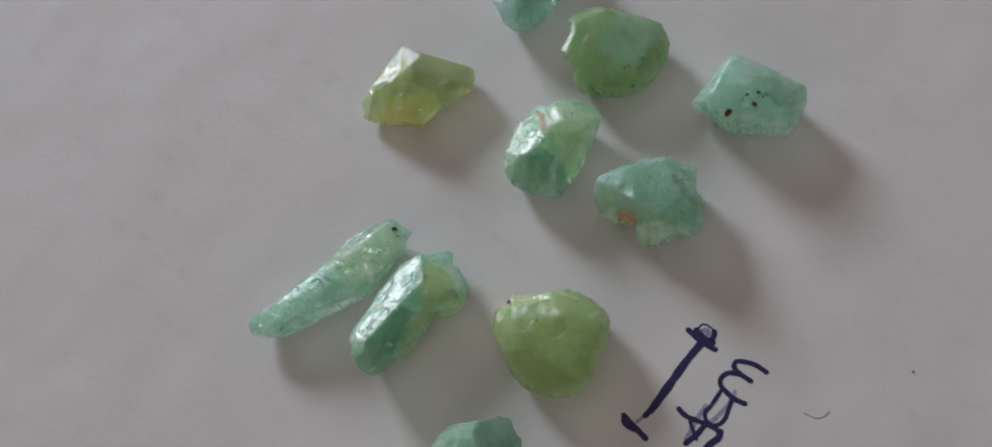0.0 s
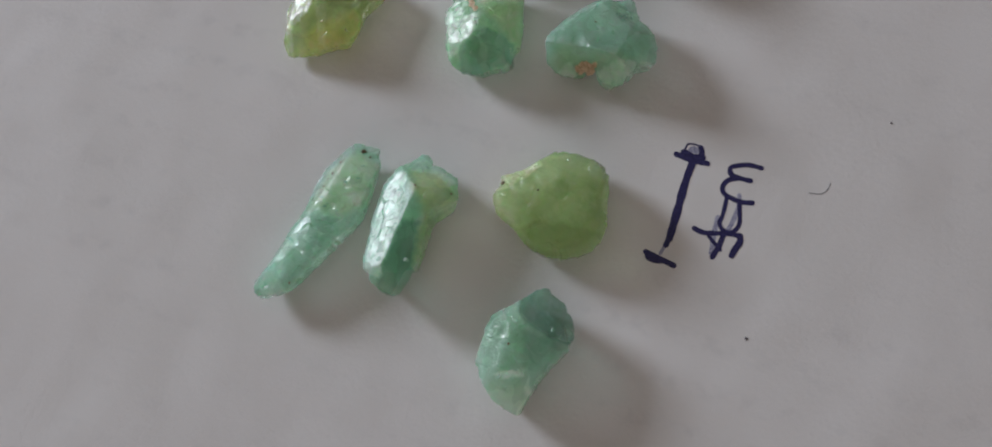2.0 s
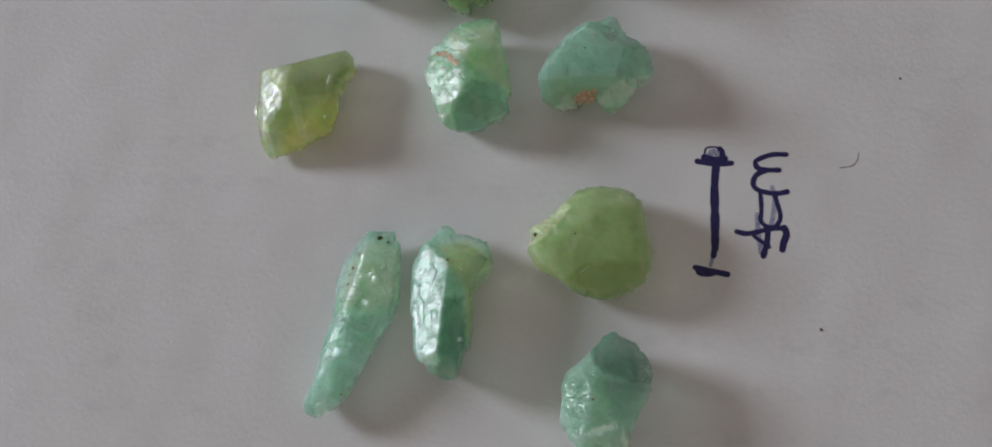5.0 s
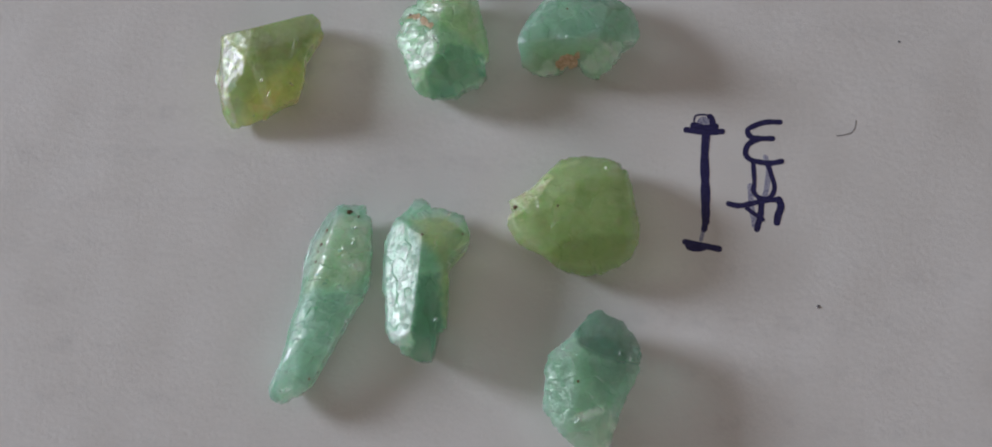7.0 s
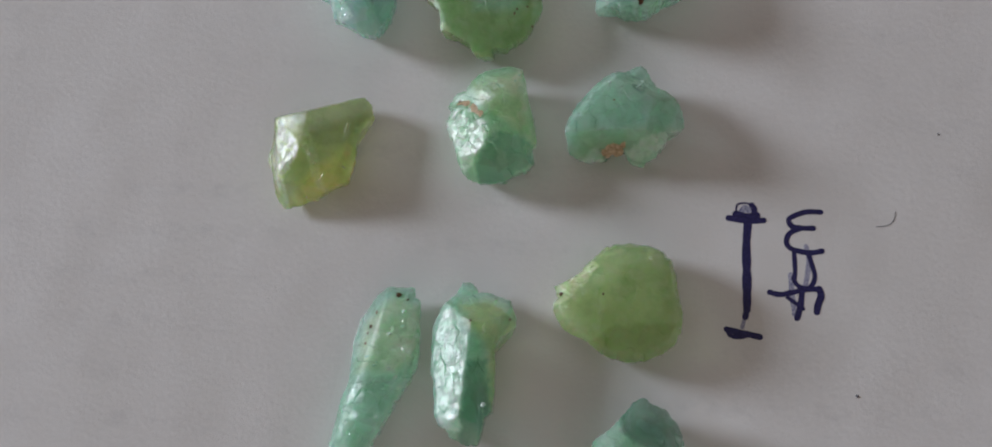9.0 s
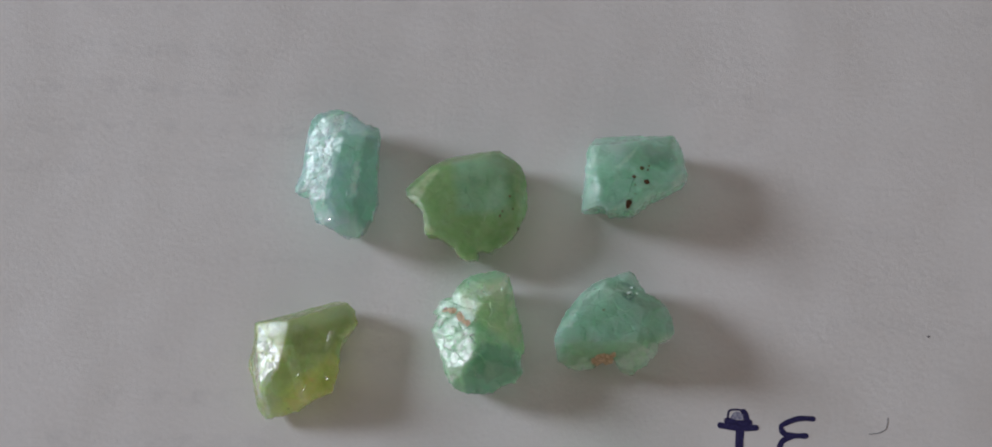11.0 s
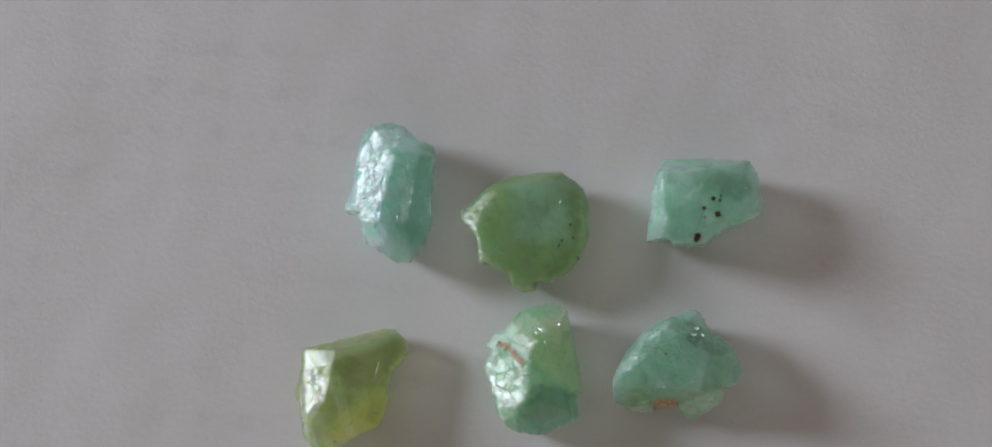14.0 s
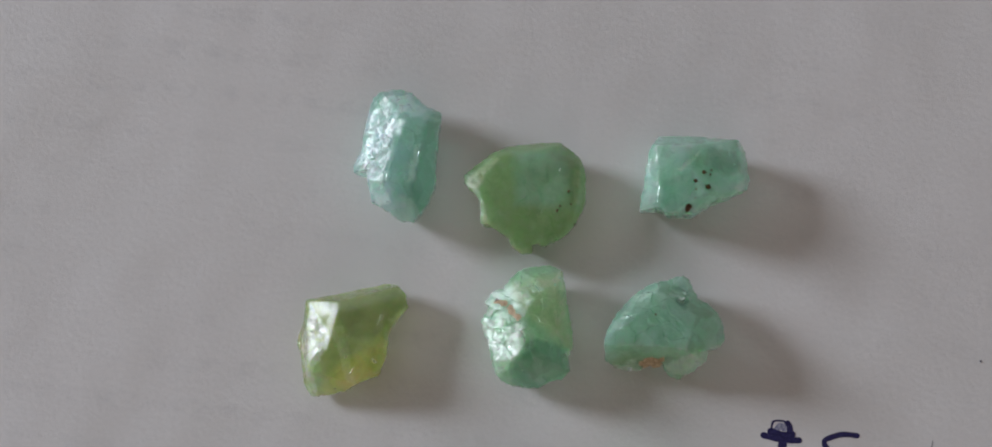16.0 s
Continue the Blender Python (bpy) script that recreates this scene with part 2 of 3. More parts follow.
def sheet_of_paper():
    bm = bmesh.new()
    nx, ny = 84, 60
    w, h = 0.297, 0.210
    cx, cy = -0.012, 0.012
    for j in range(ny + 1):
        for i in range(nx + 1):
            x, y = cx + w * (i / nx - 0.5), cy + h * (j / ny - 0.5)
            bm.verts.new((x, y, 0.0))
    bm.verts.ensure_lookup_table()
    v = bm.verts
    for j in range(ny):
        for i in range(nx):
            k = j * (nx + 1) + i
            bm.faces.new((v[k], v[k + 1], v[k + nx + 2], v[k + nx + 1]))
    res = bmesh.ops.extrude_face_region(bm, geom=bm.faces[:])
    for el in res["geom"]:
        if isinstance(el, bmesh.types.BMVert):
            el.co.z -= 0.00012
    bmesh.ops.recalc_face_normals(bm, faces=bm.faces[:])
    ob = mesh_object("paper", bm, PAPER)
    return tagged(ob, "plain white sheet of paper with faint print showing through", "paper")


sheet_of_paper()


# ---- rough gemstones ----
def inside_height(bodies, x, y, soft):
    """Height over the paper: each body is the lowest of its facets, the stone the highest of its bodies.
    A facet is (bearing it falls to, slope in degrees, a point on it x, y, height)."""
    best = 0.0
    for facets in bodies:
        zs = [h - math.tan(radians(s)) * ((x - px) * math.cos(radians(a)) + (y - py) * math.sin(radians(a))) for a, s, px, py, h in facets]
        low = min(zs)
        best = max(best, low - soft * math.log(sum(math.exp((low - z) / soft) for z in zs)))
    return best


def signed_distance(points, polygon):
    """Distance of each point from a polygon's edge, positive inside."""
    far = np.full(len(points), 1e9)
    odd = np.zeros(len(points), bool)
    for a, b in zip(polygon, np.roll(polygon, -1, axis=0)):
        ab = b - a
        share = np.clip((points - a) @ ab / max(ab @ ab, 1e-9), 0, 1)
        far = np.minimum(far, np.linalg.norm(points - a - share[:, None] * ab, axis=1))
        if a[1] != b[1]:
            odd ^= ((a[1] > points[:, 1]) != (b[1] > points[:, 1])) & (points[:, 0] < a[0] + (points[:, 1] - a[1]) / (b[1] - a[1]) * ab[0])
    return np.where(odd, far, -far)


class Stone:
    """A broken crystal: a plan outline, facets, and zones of finish (frosted with painted gleam, clear, second colour)
    on its surface.
    """

    def __init__(self, at, outline, bodies, mat, zones, label, seed, knobs=0.25, wavy=0.06, edge=0.15, rim=0.6, soft=0.05, grain=(1, 1)):
        self.mat = mat
        self.bodies, self.seed, self.knobs, self.wavy, self.edge, self.rim, self.soft, self.grain = bodies, seed, knobs, wavy, edge, rim, soft, grain
        self.zones = [(kind, amount, np.array(pts(text))) for kind, amount, text in zones]
        corners = [Vector(p) for p in outline]
        count, rings = 210, 48
        total = sum((corners[k] - corners[k - 1]).length for k in range(len(corners)))
        rag = min(1.0, 0.4 + 2.5 * knobs)
        loop = []
        for k, a in enumerate(corners):
            b = corners[(k + 1) % len(corners)]
            n = max(2, round(count * (b - a).length / total))
            for i in range(n):
                p = a.lerp(b, i / n)
                q = Vector((p.x, p.y, seed * 7.1))
                out = p.normalized()
                loop.append(p + out * rag * (0.10 * noise.noise(q * 1.3) + 0.13 * noise.noise(q * 3.3) + 0.07 * noise.noise(q * 7.7)))
        n = len(loop)
        plan = [(p * (j / rings) ** 0.9, (j / rings) ** 0.9) for j in range(1, rings + 1) for p in loop]
        finish = self.finish([p for p, s in plan])
        bm = bmesh.new()
        layers = {kind: bm.verts.layers.float.new(kind) for kind in ("frost_gleam", "deep", "warm")}
        flat = []
        for (p, s), frosted in zip(plan, finish["frost_gleam"]):
            flat.append(bm.verts.new(self.point(p, s, frosted)))
        grid = [flat[j * n:(j + 1) * n] for j in range(rings)]
        top = bm.verts.new(self.point(Vector((0, 0)), 0.0, finish["frost_gleam"][0]))
        for kind, layer in layers.items():
            for v, amount in zip(flat, finish[kind]):
                v[layer] = amount
            top[layer] = finish[kind][0]
        for j in range(6):
            f = (j + 1) / 6
            row = []
            for k, p in enumerate(loop):
                z = grid[rings - 1][k].co.z * (1 - f) ** 1.1 + 0.30 * MM * f
                wob = 0.03 * noise.noise(Vector((p.x * 1.4, p.y * 1.4, z * 900 + seed)))
                q = p * (1.0 - 0.20 * f ** 1.3 + wob * (1 if j < 5 else 0) + 0.02 * math.sin(f * 3.1))
                v = bm.verts.new((q.x * MM, q.y * MM, z))
                for layer in layers.values():
                    v[layer] = grid[rings - 1][k][layer]
                row.append(v)
            grid.append(row)
        base = bm.verts.new((0, 0, 0))
        for k in range(n):
            m = (k + 1) % n
            bm.faces.new((top, grid[0][k], grid[0][m]))
            for a, b in zip(grid, grid[1:]):
                bm.faces.new((a[k], b[k], b[m], a[m]))
            bm.faces.new((grid[-1][m], grid[-1][k], base))
        bmesh.ops.recalc_face_normals(bm, faces=bm.faces[:])
        self.ob = mesh_object("rough_gemstone", bm, mat, at=(at[0] * MM, at[1] * MM, 0.0), sharp=9)
        tagged(self.ob, label, "gemstone", group="rough gemstones on the paper")

    def finish(self, points):
        """How frosted with painted gleam, how clear and how much of the second colour the surface is at each point of
        the plan.
        """
        ragged = []
        for p in points:
            q = Vector((p.x, p.y, self.seed * 2.3))
            d = noise.noise_vector(q * 1.1) * 0.22 + noise.noise_vector(q * 3.7) * 0.12
            ragged.append((p.x + d.x, p.y + d.y))
        ragged = np.array(ragged)
        out = {kind: np.zeros(len(points)) for kind in ("frost_gleam", "deep", "warm")}
        blur = {"frost_gleam": 0.16, "deep": 0.3, "warm": 0.7}
        for kind, amount, polygon in self.zones:
            share = np.clip(0.5 + signed_distance(ragged, polygon) / (2 * blur[kind]), 0, 1)
            out[kind] = np.maximum(out[kind], amount * share * share * (3 - 2 * share))
        return out

    def point(self, p, s, frosted):
        z = inside_height(self.bodies, p.x, p.y, self.soft)
        q = Vector((p.x, p.y, self.seed * 3.7))
        z += self.wavy * noise.noise(q * 0.55) + 0.4 * self.wavy * noise.noise(q * 1.7)
        rough = 0.26 + 0.74 * frosted
        for size, share in ((1.3, 1.0), (0.55, 0.7), (0.3, 0.4)):
            g = Vector((q.x * self.grain[0], q.y * self.grain[1], q.z)) / size
            c = Vector(noise.voronoi(g)[1][0])
            tilt = noise.noise_vector(c * 9.7 + Vector((0.31, 0.17, self.seed)))
            z += 1.4 * self.knobs * rough * share * size * ((g.x - c.x) * tilt.x + (g.y - c.y) * tilt.y + 0.15 * tilt.z)
        z += 0.03 * self.knobs * rough * noise.noise(q * 6.3)
        if s > 0.88:
            z -= self.edge * ((s - 0.88) / 0.12) ** 2
        return (p.x * MM, p.y * MM, max(z, self.rim) * MM)

    def surface(self, points):
        return [self.point(p, 0.0, frosted)[2] for p, frosted in zip(points, self.finish(points)["frost_gleam"])]

    def patch(self, name, x, y, wide, high, mat, label, turn=0.0, proud=0.10, seed=1, ragged=0.5):
        """An irregular patch that lies on the stone's surface."""
        bm = bmesh.new()
        n, rings = 22, 5
        c, s = math.cos(radians(turn)), math.sin(radians(turn))
        places = []
        for j in range(rings + 1):
            for k in range(n if j else 1):
                a = 2 * math.pi * k / n
                r = (j / rings) * (1 + ragged * noise.noise(Vector((math.cos(a) * 1.6, math.sin(a) * 1.6, seed * 5.3))))
                u, v = r * wide / 2 * math.cos(a), r * high / 2 * math.sin(a)
                places.append((j, Vector((x + u * c - v * s, y + u * s + v * c))))
        rows = [[] for j in range(rings + 1)]
        for (j, p), z in zip(places, self.surface([p for j, p in places])):
            lift = proud * (1 - (j / rings) ** 2) * (1 + 0.5 * noise.noise(Vector((p.x * 3, p.y * 3, seed)))) - 0.05 * (j == rings)
            rows[j].append(bm.verts.new((p.x * MM, p.y * MM, z + lift * MM)))
        for k in range(n):
            m = (k + 1) % n
            bm.faces.new((rows[0][0], rows[1][k], rows[1][m]))
            for a, b in zip(rows[1:], rows[2:]):
                bm.faces.new((a[k], b[k], b[m], a[m]))
        low = [bm.verts.new(v.co - Vector((0, 0, 0.2 * MM))) for v in rows[-1]]
        for k in range(n):
            m = (k + 1) % n
            bm.faces.new((rows[-1][k], low[k], low[m], rows[-1][m]))
        bm.faces.new(low[::-1])
        bmesh.ops.recalc_face_normals(bm, faces=bm.faces[:])
        return part(name, bm, mat, self.ob, label, sharp=60)

    def step(self, x, y, long, wide, turn, k):
        """A small splinter added for a glint, its face tipped down to the west to mirror the window."""
        rng = random.Random(self.seed * 31 + k)
        c, s = math.cos(radians(turn)), math.sin(radians(turn))
        z = self.surface([Vector((x, y))])[0] / MM
        dip = math.tan(radians(rng.uniform(24, 31)))
        bm = bmesh.new()
        ring = []
        for a in range(9):
            r = 1 + rng.uniform(-0.25, 0.2)
            u, v = r * long * 0.5 * math.cos(a * 0.698), r * wide * 0.5 * math.sin(a * 0.698)
            px, py = u * c - v * s, u * s + v * c
            ring.append((x + px, y + py, z + 0.01 + dip * px))
        hi = [bm.verts.new(Vector(p) * MM) for p in ring]
        lo = [bm.verts.new(Vector((p[0] + 0.1, p[1], min(p[2], z) - 0.3)) * MM) for p in ring]
        bm.faces.new(hi)
        for i in range(9):
            bm.faces.new((hi[i], lo[i], lo[(i + 1) % 9], hi[(i + 1) % 9]))
        bm.faces.new(lo[::-1])
        bmesh.ops.recalc_face_normals(bm, faces=bm.faces[:])
        return part("glint_chip", bm, self.mat, self.ob, "small chip added to give a bright glint")


def pts(text):
    return [tuple(float(v) for v in pair.split(",")) for pair in text.split()]


pale_column = Stone((-35.2, 30.62), pts("-3.4,5.0 -2.8,5.6 -1.1,6.0 0.2,5.7 1.0,5.0 1.9,4.1 3.1,3.9 3.1,1.8 3.2,-0.6 3.4,-2.4 3.0,-4.4 2.3,-5.7 1.8,-6.2 0.6,-6.1 -1.1,-5.1 -2.0,-4.6 -2.4,-3.6 -2.7,-2.2 -4.1,-2.2 -4.1,-1.4 -3.6,-0.0 -3.7,2.1 -3.6,3.7"),
    [[(167, 28, -0.5, -0.1, 5.2), (5, 9, 0.9, -0.6, 5.2), (-3, 46, 2.1, -0.1, 5), (100, 27, 0.4, 2.9, 5.1), (277, 38, 1.1, -4.6, 5), (230, 42, -1.4, -4.4, 4.2)], [(5, 0, -2.6, -1.6, 1.5)]],
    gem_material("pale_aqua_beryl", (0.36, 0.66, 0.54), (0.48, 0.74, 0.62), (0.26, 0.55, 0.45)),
    [("frost_gleam", 0.85, "-3.6,-2.7 -3.1,-0.6 -3.2,3.4 -2.2,5.1 -0.1,5.3 0.2,3.5 -0.8,2.5 -0.6,-0.4 -1.0,-3.4 -0.2,-4.8 -1.6,-5.2 -2.3,-2.9"),
     ("frost_gleam", 0.3, "-0.1,5.2 2.3,3.4 3.4,3.2 2.1,2.8 0.2,3.2"),
     ("frost_gleam", 0.55, "1.4,0.4 1.9,0.5 1.8,-2.9 1.1,-3.1"),
     ("deep", 0.6, "2.1,2.8 4.0,3.5 4.2,-1.7 4.0,-5.3 2.5,-7.2 1.5,-3.1")],
    "pale aqua translucent rough gemstone column with a frosted side", seed=1, knobs=0.22, grain=(1.0, 0.7))
for k, (x, y, long, wide, turn) in enumerate([(-1.2, 2.8, 0.6, 0.3, 60), (-1.7, 1.2, 0.6, 0.4, 20), (1.7, -0.4, 0.5, 0.3, 70), (-0.3, -4.7, 0.5, 0.2, 30), (0.9, -2.7, 0.7, 0.2, 80)]):
    pale_column.step(x, y, long, wide, turn, k)

green_tablet = Stone((-23.4, 28.33), pts("-5.9,0.2 -5.9,1.0 -5.3,1.7 -4.6,2.3 -3.8,3.2 -2.7,4.2 -1.2,4.5 0.8,4.8 2.0,4.8 3.2,4.2 4.0,3.6 4.6,2.5 4.8,0.8 4.9,-0.7 4.4,-2.2 3.7,-3.4 2.7,-4.2 1.9,-4.7 0.7,-4.8 0.8,-5.5 -0.3,-5.6 -1.1,-5.1 -1.3,-4.5 -2.3,-4.0 -3.3,-3.5 -3.9,-3.5 -4.1,-2.2 -4.2,-1.4 -4.9,-0.7 -5.4,-0.2"),
    [[(6, 3, 0.1, -0.4, 4.6), (6, 48, 3.6, 0.6, 4.5), (51, 38, 2.9, 2.3, 4.4), (201, 7, -1.9, -0.6, 4.5), (281, 16, 0.3, -2.4, 4.5), (311, 36, 2.9, -2.7, 4.4), (106, 55, -0.3, 3.3, 4.5), (156, 24, -3.5, 1.1, 4.2)], [(6, 0, -0.2, 0.5, 1.3)]],
    gem_material("green_beryl", (0.22, 0.36, 0.15), (0.25, 0.44, 0.31), (0.17, 0.30, 0.11), frost_gleam_color=(0.62, 0.62, 0.42), rough=0.2, relief=0.3),
    [("warm", 0.9, "-1.7,3.2 2.4,4.0 3.5,1.9 3.5,-1.1 1.3,-1.6 -1.0,-1.5"),
     ("frost_gleam", 0.45, "-5.6,-0.3 -5.6,0.6 -3.6,2.7 -3.0,2.4 -3.9,1.2 -4.8,-0.8"),
     ("frost_gleam", 0.3, "3.5,2.3 4.2,2.2 4.6,-0.7 4.0,-1.0"),
     ("frost_gleam", 0.35, "-3.6,-4.0 -3.8,-2.5 -3.3,-2.7 -3.0,-4.0"),
     ("frost_gleam", 0.3, "-1.0,-5.1 0.8,-5.2 0.9,-5.9 -0.4,-6.1")],
    "deep green smooth tablet-shaped rough gemstone with chipped edge", seed=2, knobs=0.16, soft=0.22, wavy=0.08)
for k, (x, y, r) in enumerate([(3.4, 0.1, 0.3), (2.6, -1.7, 0.3), (2.8, -1.3, 0.25), (3.7, -1.0, 0.22), (4.2, -2.6, 0.22)]):
    green_tablet.patch("inclusion", x, y, r, r * 0.8, DARK, "dark brown mineral spot", 47 * k, 0.04, k + 1)
for k, (x, y, long, wide, turn) in enumerate([(2.4, 1.9, 0.35, 0.2, 60)]):
    green_tablet.step(x, y, long, wide, turn, k)

spotted = Stone((-9.3, 31.09), pts("-3.5,3.3 -3.4,3.6 -1.7,3.8 0.2,3.9 2.2,3.7 3.5,3.7 4.2,2.9 4.5,1.7 4.9,0.3 4.5,-0.6 3.5,-1.4 2.1,-2.0 1.1,-2.8 0.3,-3.6 -0.8,-3.8 -2.2,-3.8 -3.1,-3.3 -4.4,-3.4 -4.4,-2.4 -4.3,-1.2 -4.2,0.3 -4.2,1.5"),
    [[(196, 7, -0.5, -0.3, 5.4), (36, 17, -0.2, 0.3, 5.4), (189, 50, -3.2, -1.0, 5), (306, 46, 0.8, -2.6, 5), (96, 55, -0.1, 2.5, 5), (11, 52, 3.7, 0.4, 4.3)], [(6, 0, 0.0, 0.1, 1.6)]],
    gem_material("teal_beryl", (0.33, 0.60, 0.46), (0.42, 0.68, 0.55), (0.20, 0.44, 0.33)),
    [("frost_gleam", 0.4, "-4.4,-3.9 -4.3,-1.7 -4.1,1.2 -3.4,2.8 -3.0,2.5 -3.4,-0.2 -3.0,-3.6"),
     ("frost_gleam", 0.6, "0.4,2.1 0.1,1.3 -1.2,-0.1 -1.6,-0.0 -0.8,0.9"),
     ("deep", 0.7, "0.8,2.3 3.3,2.7 3.9,1.1 2.9,-0.0 1.2,0.3"),
     ("frost_gleam", 0.35, "3.3,-1.0 4.4,0.6 4.7,-0.4 3.6,-1.8"),
     ("frost_gleam", 0.25, "0.9,-2.4 3.6,-1.4 2.0,-2.6 0.5,-3.7 -0.6,-4.0"),
     ("warm", 0.6, "-3.4,2.8 0.2,3.1 -1.0,0.6 -3.5,-0.2"),
     ("deep", 0.4, "-2.8,-1.0 -0.4,0.1 0.3,-2.1 -1.2,-3.7 -2.6,-3.6")],
    "aqua-green angular rough gemstone with brown mineral spots", seed=3, knobs=0.22, soft=0.06)
for k, (x, y, r) in enumerate([(0.7, 0.0, 0.5), (1.3, 0.3, 0.26), (1.2, -0.1, 0.3), (0.0, -0.9, 0.42), (1.1, -1.3, 0.62), (-0.4, -3.2, 0.72), (0.1, -1.6, 0.2), (0.1, -2.4, 0.14)]):
    spotted.patch("inclusion", x, y, r, r * 0.8, DARK, "dark brown mineral spot", 47 * k, 0.04, k + 1)
for k, (x, y, long, wide, turn) in enumerate([(-2.8, 1.2, 0.25, 0.2, 20), (3.2, 1.2, 0.3, 0.2, 30)]):
    spotted.step(x, y, long, wide, turn, k)

yellow = Stone((-37.4, 13.71), pts("-4.6,3.0 -4.0,3.3 -2.3,3.8 -0.7,4.4 0.7,4.9 2.1,5.4 3.3,5.3 4.2,4.5 4.5,3.5 4.0,2.6 3.4,1.5 3.3,0.4 3.3,-1.1 3.0,-2.3 2.8,-2.9 1.4,-3.6 0.1,-4.5 -1.6,-4.9 -3.0,-5.1 -3.3,-4.7 -3.9,-3.3 -4.3,-2.2 -5.0,-0.8 -5.0,0.3 -4.6,1.2"),
    [[(169, 28, -1.7, -0.0, 4.2), (14, 13, -1.0, 0.9, 4.3), (268, 21, -0.1, -1.2, 4.2), (306, 34, 2.2, -2.0, 3.8), (187, 62, -4.2, -0.8, 2.1), (268, 50, -0.6, -3.9, 2.9), (351, 44, 3.1, 0.9, 3.2), (106, 62, 0.7, 3.9, 3.5)], [(6, 0, -0.5, 0.3, 1.2)]],
    gem_material("yellow_green_beryl", (0.36, 0.44, 0.15), (0.64, 0.70, 0.17), (0.25, 0.30, 0.08), frost_gleam_color=(0.66, 0.70, 0.58)),
    [("frost_gleam", 1, "-4.0,2.7 -3.0,1.6 -1.7,0.4 -1.4,-0.8 -2.1,-2.0 -2.6,-2.8 -2.5,-5.1 -3.0,-4.8 -3.9,-2.1 -4.5,-1.1 -4.5,-0.1 -3.9,1.0"),
     ("deep", 0.45, "-3.1,3.1 2.8,5.0 4.7,3.9 3.3,1.8 2.4,0.3 0.1,0.0 -0.9,1.3"),
     # light glowing out below and at the right rim, painted with the bright yellow
     ("warm", 0.9, "-2.3,-4.8 0.4,-1.8 2.9,0.3 3.8,-0.0 3.1,-3.1 -1.1,-5.0"),
     ("warm", 0.9, "3.4,1.2 4.8,3.2 4.4,3.9 3.8,2.7"),
     ("frost_gleam", 0.35, "-1.6,0.9 -0.6,0.8 0.4,-1.6 1.0,-3.9 0.4,-3.7 -0.5,-1.7"),
     ("frost_gleam", 0.25, "-3.8,2.7 -2.2,3.1 -1.7,1.1 -2.8,1.8"),
     ("frost_gleam", 0.4, "3.2,2.0 4.8,3.5 4.8,3.0 3.6,1.0")],
    "clear yellow-green rough gemstone with a bright fractured face", seed=4, knobs=0.1, grain=(1.8, 0.35))
for k, (x, y, long, wide, turn) in enumerate([(0.7, -2.7, 0.8, 0.2, 70), (2.4, -1.7, 0.5, 0.25, -40), (-0.8, -4.3, 0.3, 0.2, 0), (2.3, 1.5, 1.6, 0.06, 80), (2.6, 1.7, 1.5, 0.05, 80), (-0.0, -1.7, 0.5, 0.3, 10)]):
    yellow.step(x, y, long, wide, turn, k)

crusted = Stone((-22.1, 16.31), pts("-3.7,1.6 -4.1,1.8 -3.5,2.8 -2.6,3.1 -2.0,4.1 -1.4,5.0 -0.6,5.3 0.5,5.6 1.3,5.7 2.3,5.1 2.7,4.0 3.0,2.6 3.6,0.7 3.9,-1.0 3.6,-2.1 3.9,-3.2 3.2,-4.0 1.9,-4.6 1.3,-5.0 0.0,-5.1 -0.8,-5.0 -1.7,-4.7 -2.4,-4.2 -2.9,-3.2 -3.1,-2.1 -3.9,-0.7 -4.2,0.4"),
    [[(174, 29, -0.7, -0.4, 5), (6, 13, 0.5, -0.3, 5.1), (6, 56, 2.7, 0.6, 4.4), (291, 34, 1.1, -2.8, 4.8), (106, 31, -0.1, 3.0, 4.8), (256, 55, -1.6, -4.3, 3)], [(6, 0, -0.0, 0.1, 1.5)]],
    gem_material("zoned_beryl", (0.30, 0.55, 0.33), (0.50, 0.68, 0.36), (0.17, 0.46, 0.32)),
    [("frost_gleam", 1, "-4.0,0.1 -3.5,1.6 -2.8,1.3 -1.8,-0.2 -0.6,0.2 0.1,-1.7 -0.9,-2.9 -1.4,-3.8 -2.3,-4.3 -2.9,-2.3"),
     ("frost_gleam", 0.75, "-1.8,3.7 -1.0,4.7 0.2,3.9 1.0,3.1 0.2,2.8 -0.5,3.3 0.2,2.0 -0.3,1.6 -1.4,3.2"),
     ("deep", 0.85, "0.3,-1.1 3.5,-1.4 4.6,-3.6 1.9,-5.6 -0.9,-5.9 -1.1,-3.8 -0.0,-2.4"),
     ("warm", 0.9, "-2.0,3.6 2.3,5.0 3.7,0.4 4.0,-1.8 3.3,-1.3 1.5,-0.1 0.1,0.5 -0.6,1.0"),
     ("frost_gleam", 0.5, "1.8,-4.7 3.9,-3.3 4.0,-3.6 2.1,-4.9"),
     ("frost_gleam", 0.3, "-0.5,0.2 0.6,-0.2 0.7,-1.9 -0.1,-2.3")],
    "aqua and light green knobbly rough gemstone with brown crust", seed=5, knobs=0.28, soft=0.1)
for k, (x, y, r) in enumerate([(-3.0, 2.1, 0.35)]):
    crusted.patch("inclusion", x, y, r, r * 0.8, DARK, "dark brown mineral spot", 47 * k, 0.04, k + 1)
for k, (x, y, w, h, turn) in enumerate([(-2.4, 1.8, 1.1, 0.6, -30), (-1.6, 1.2, 1.2, 0.7, -45), (-1.0, 0.6, 0.9, 0.6, -30), (-2.9, 1.9, 0.8, 0.35, 10)]):
    crusted.patch("crust", x, y, w, h, RUST, "rusty iron-stained crust", turn, 0.04, 11 + k, 0.55)
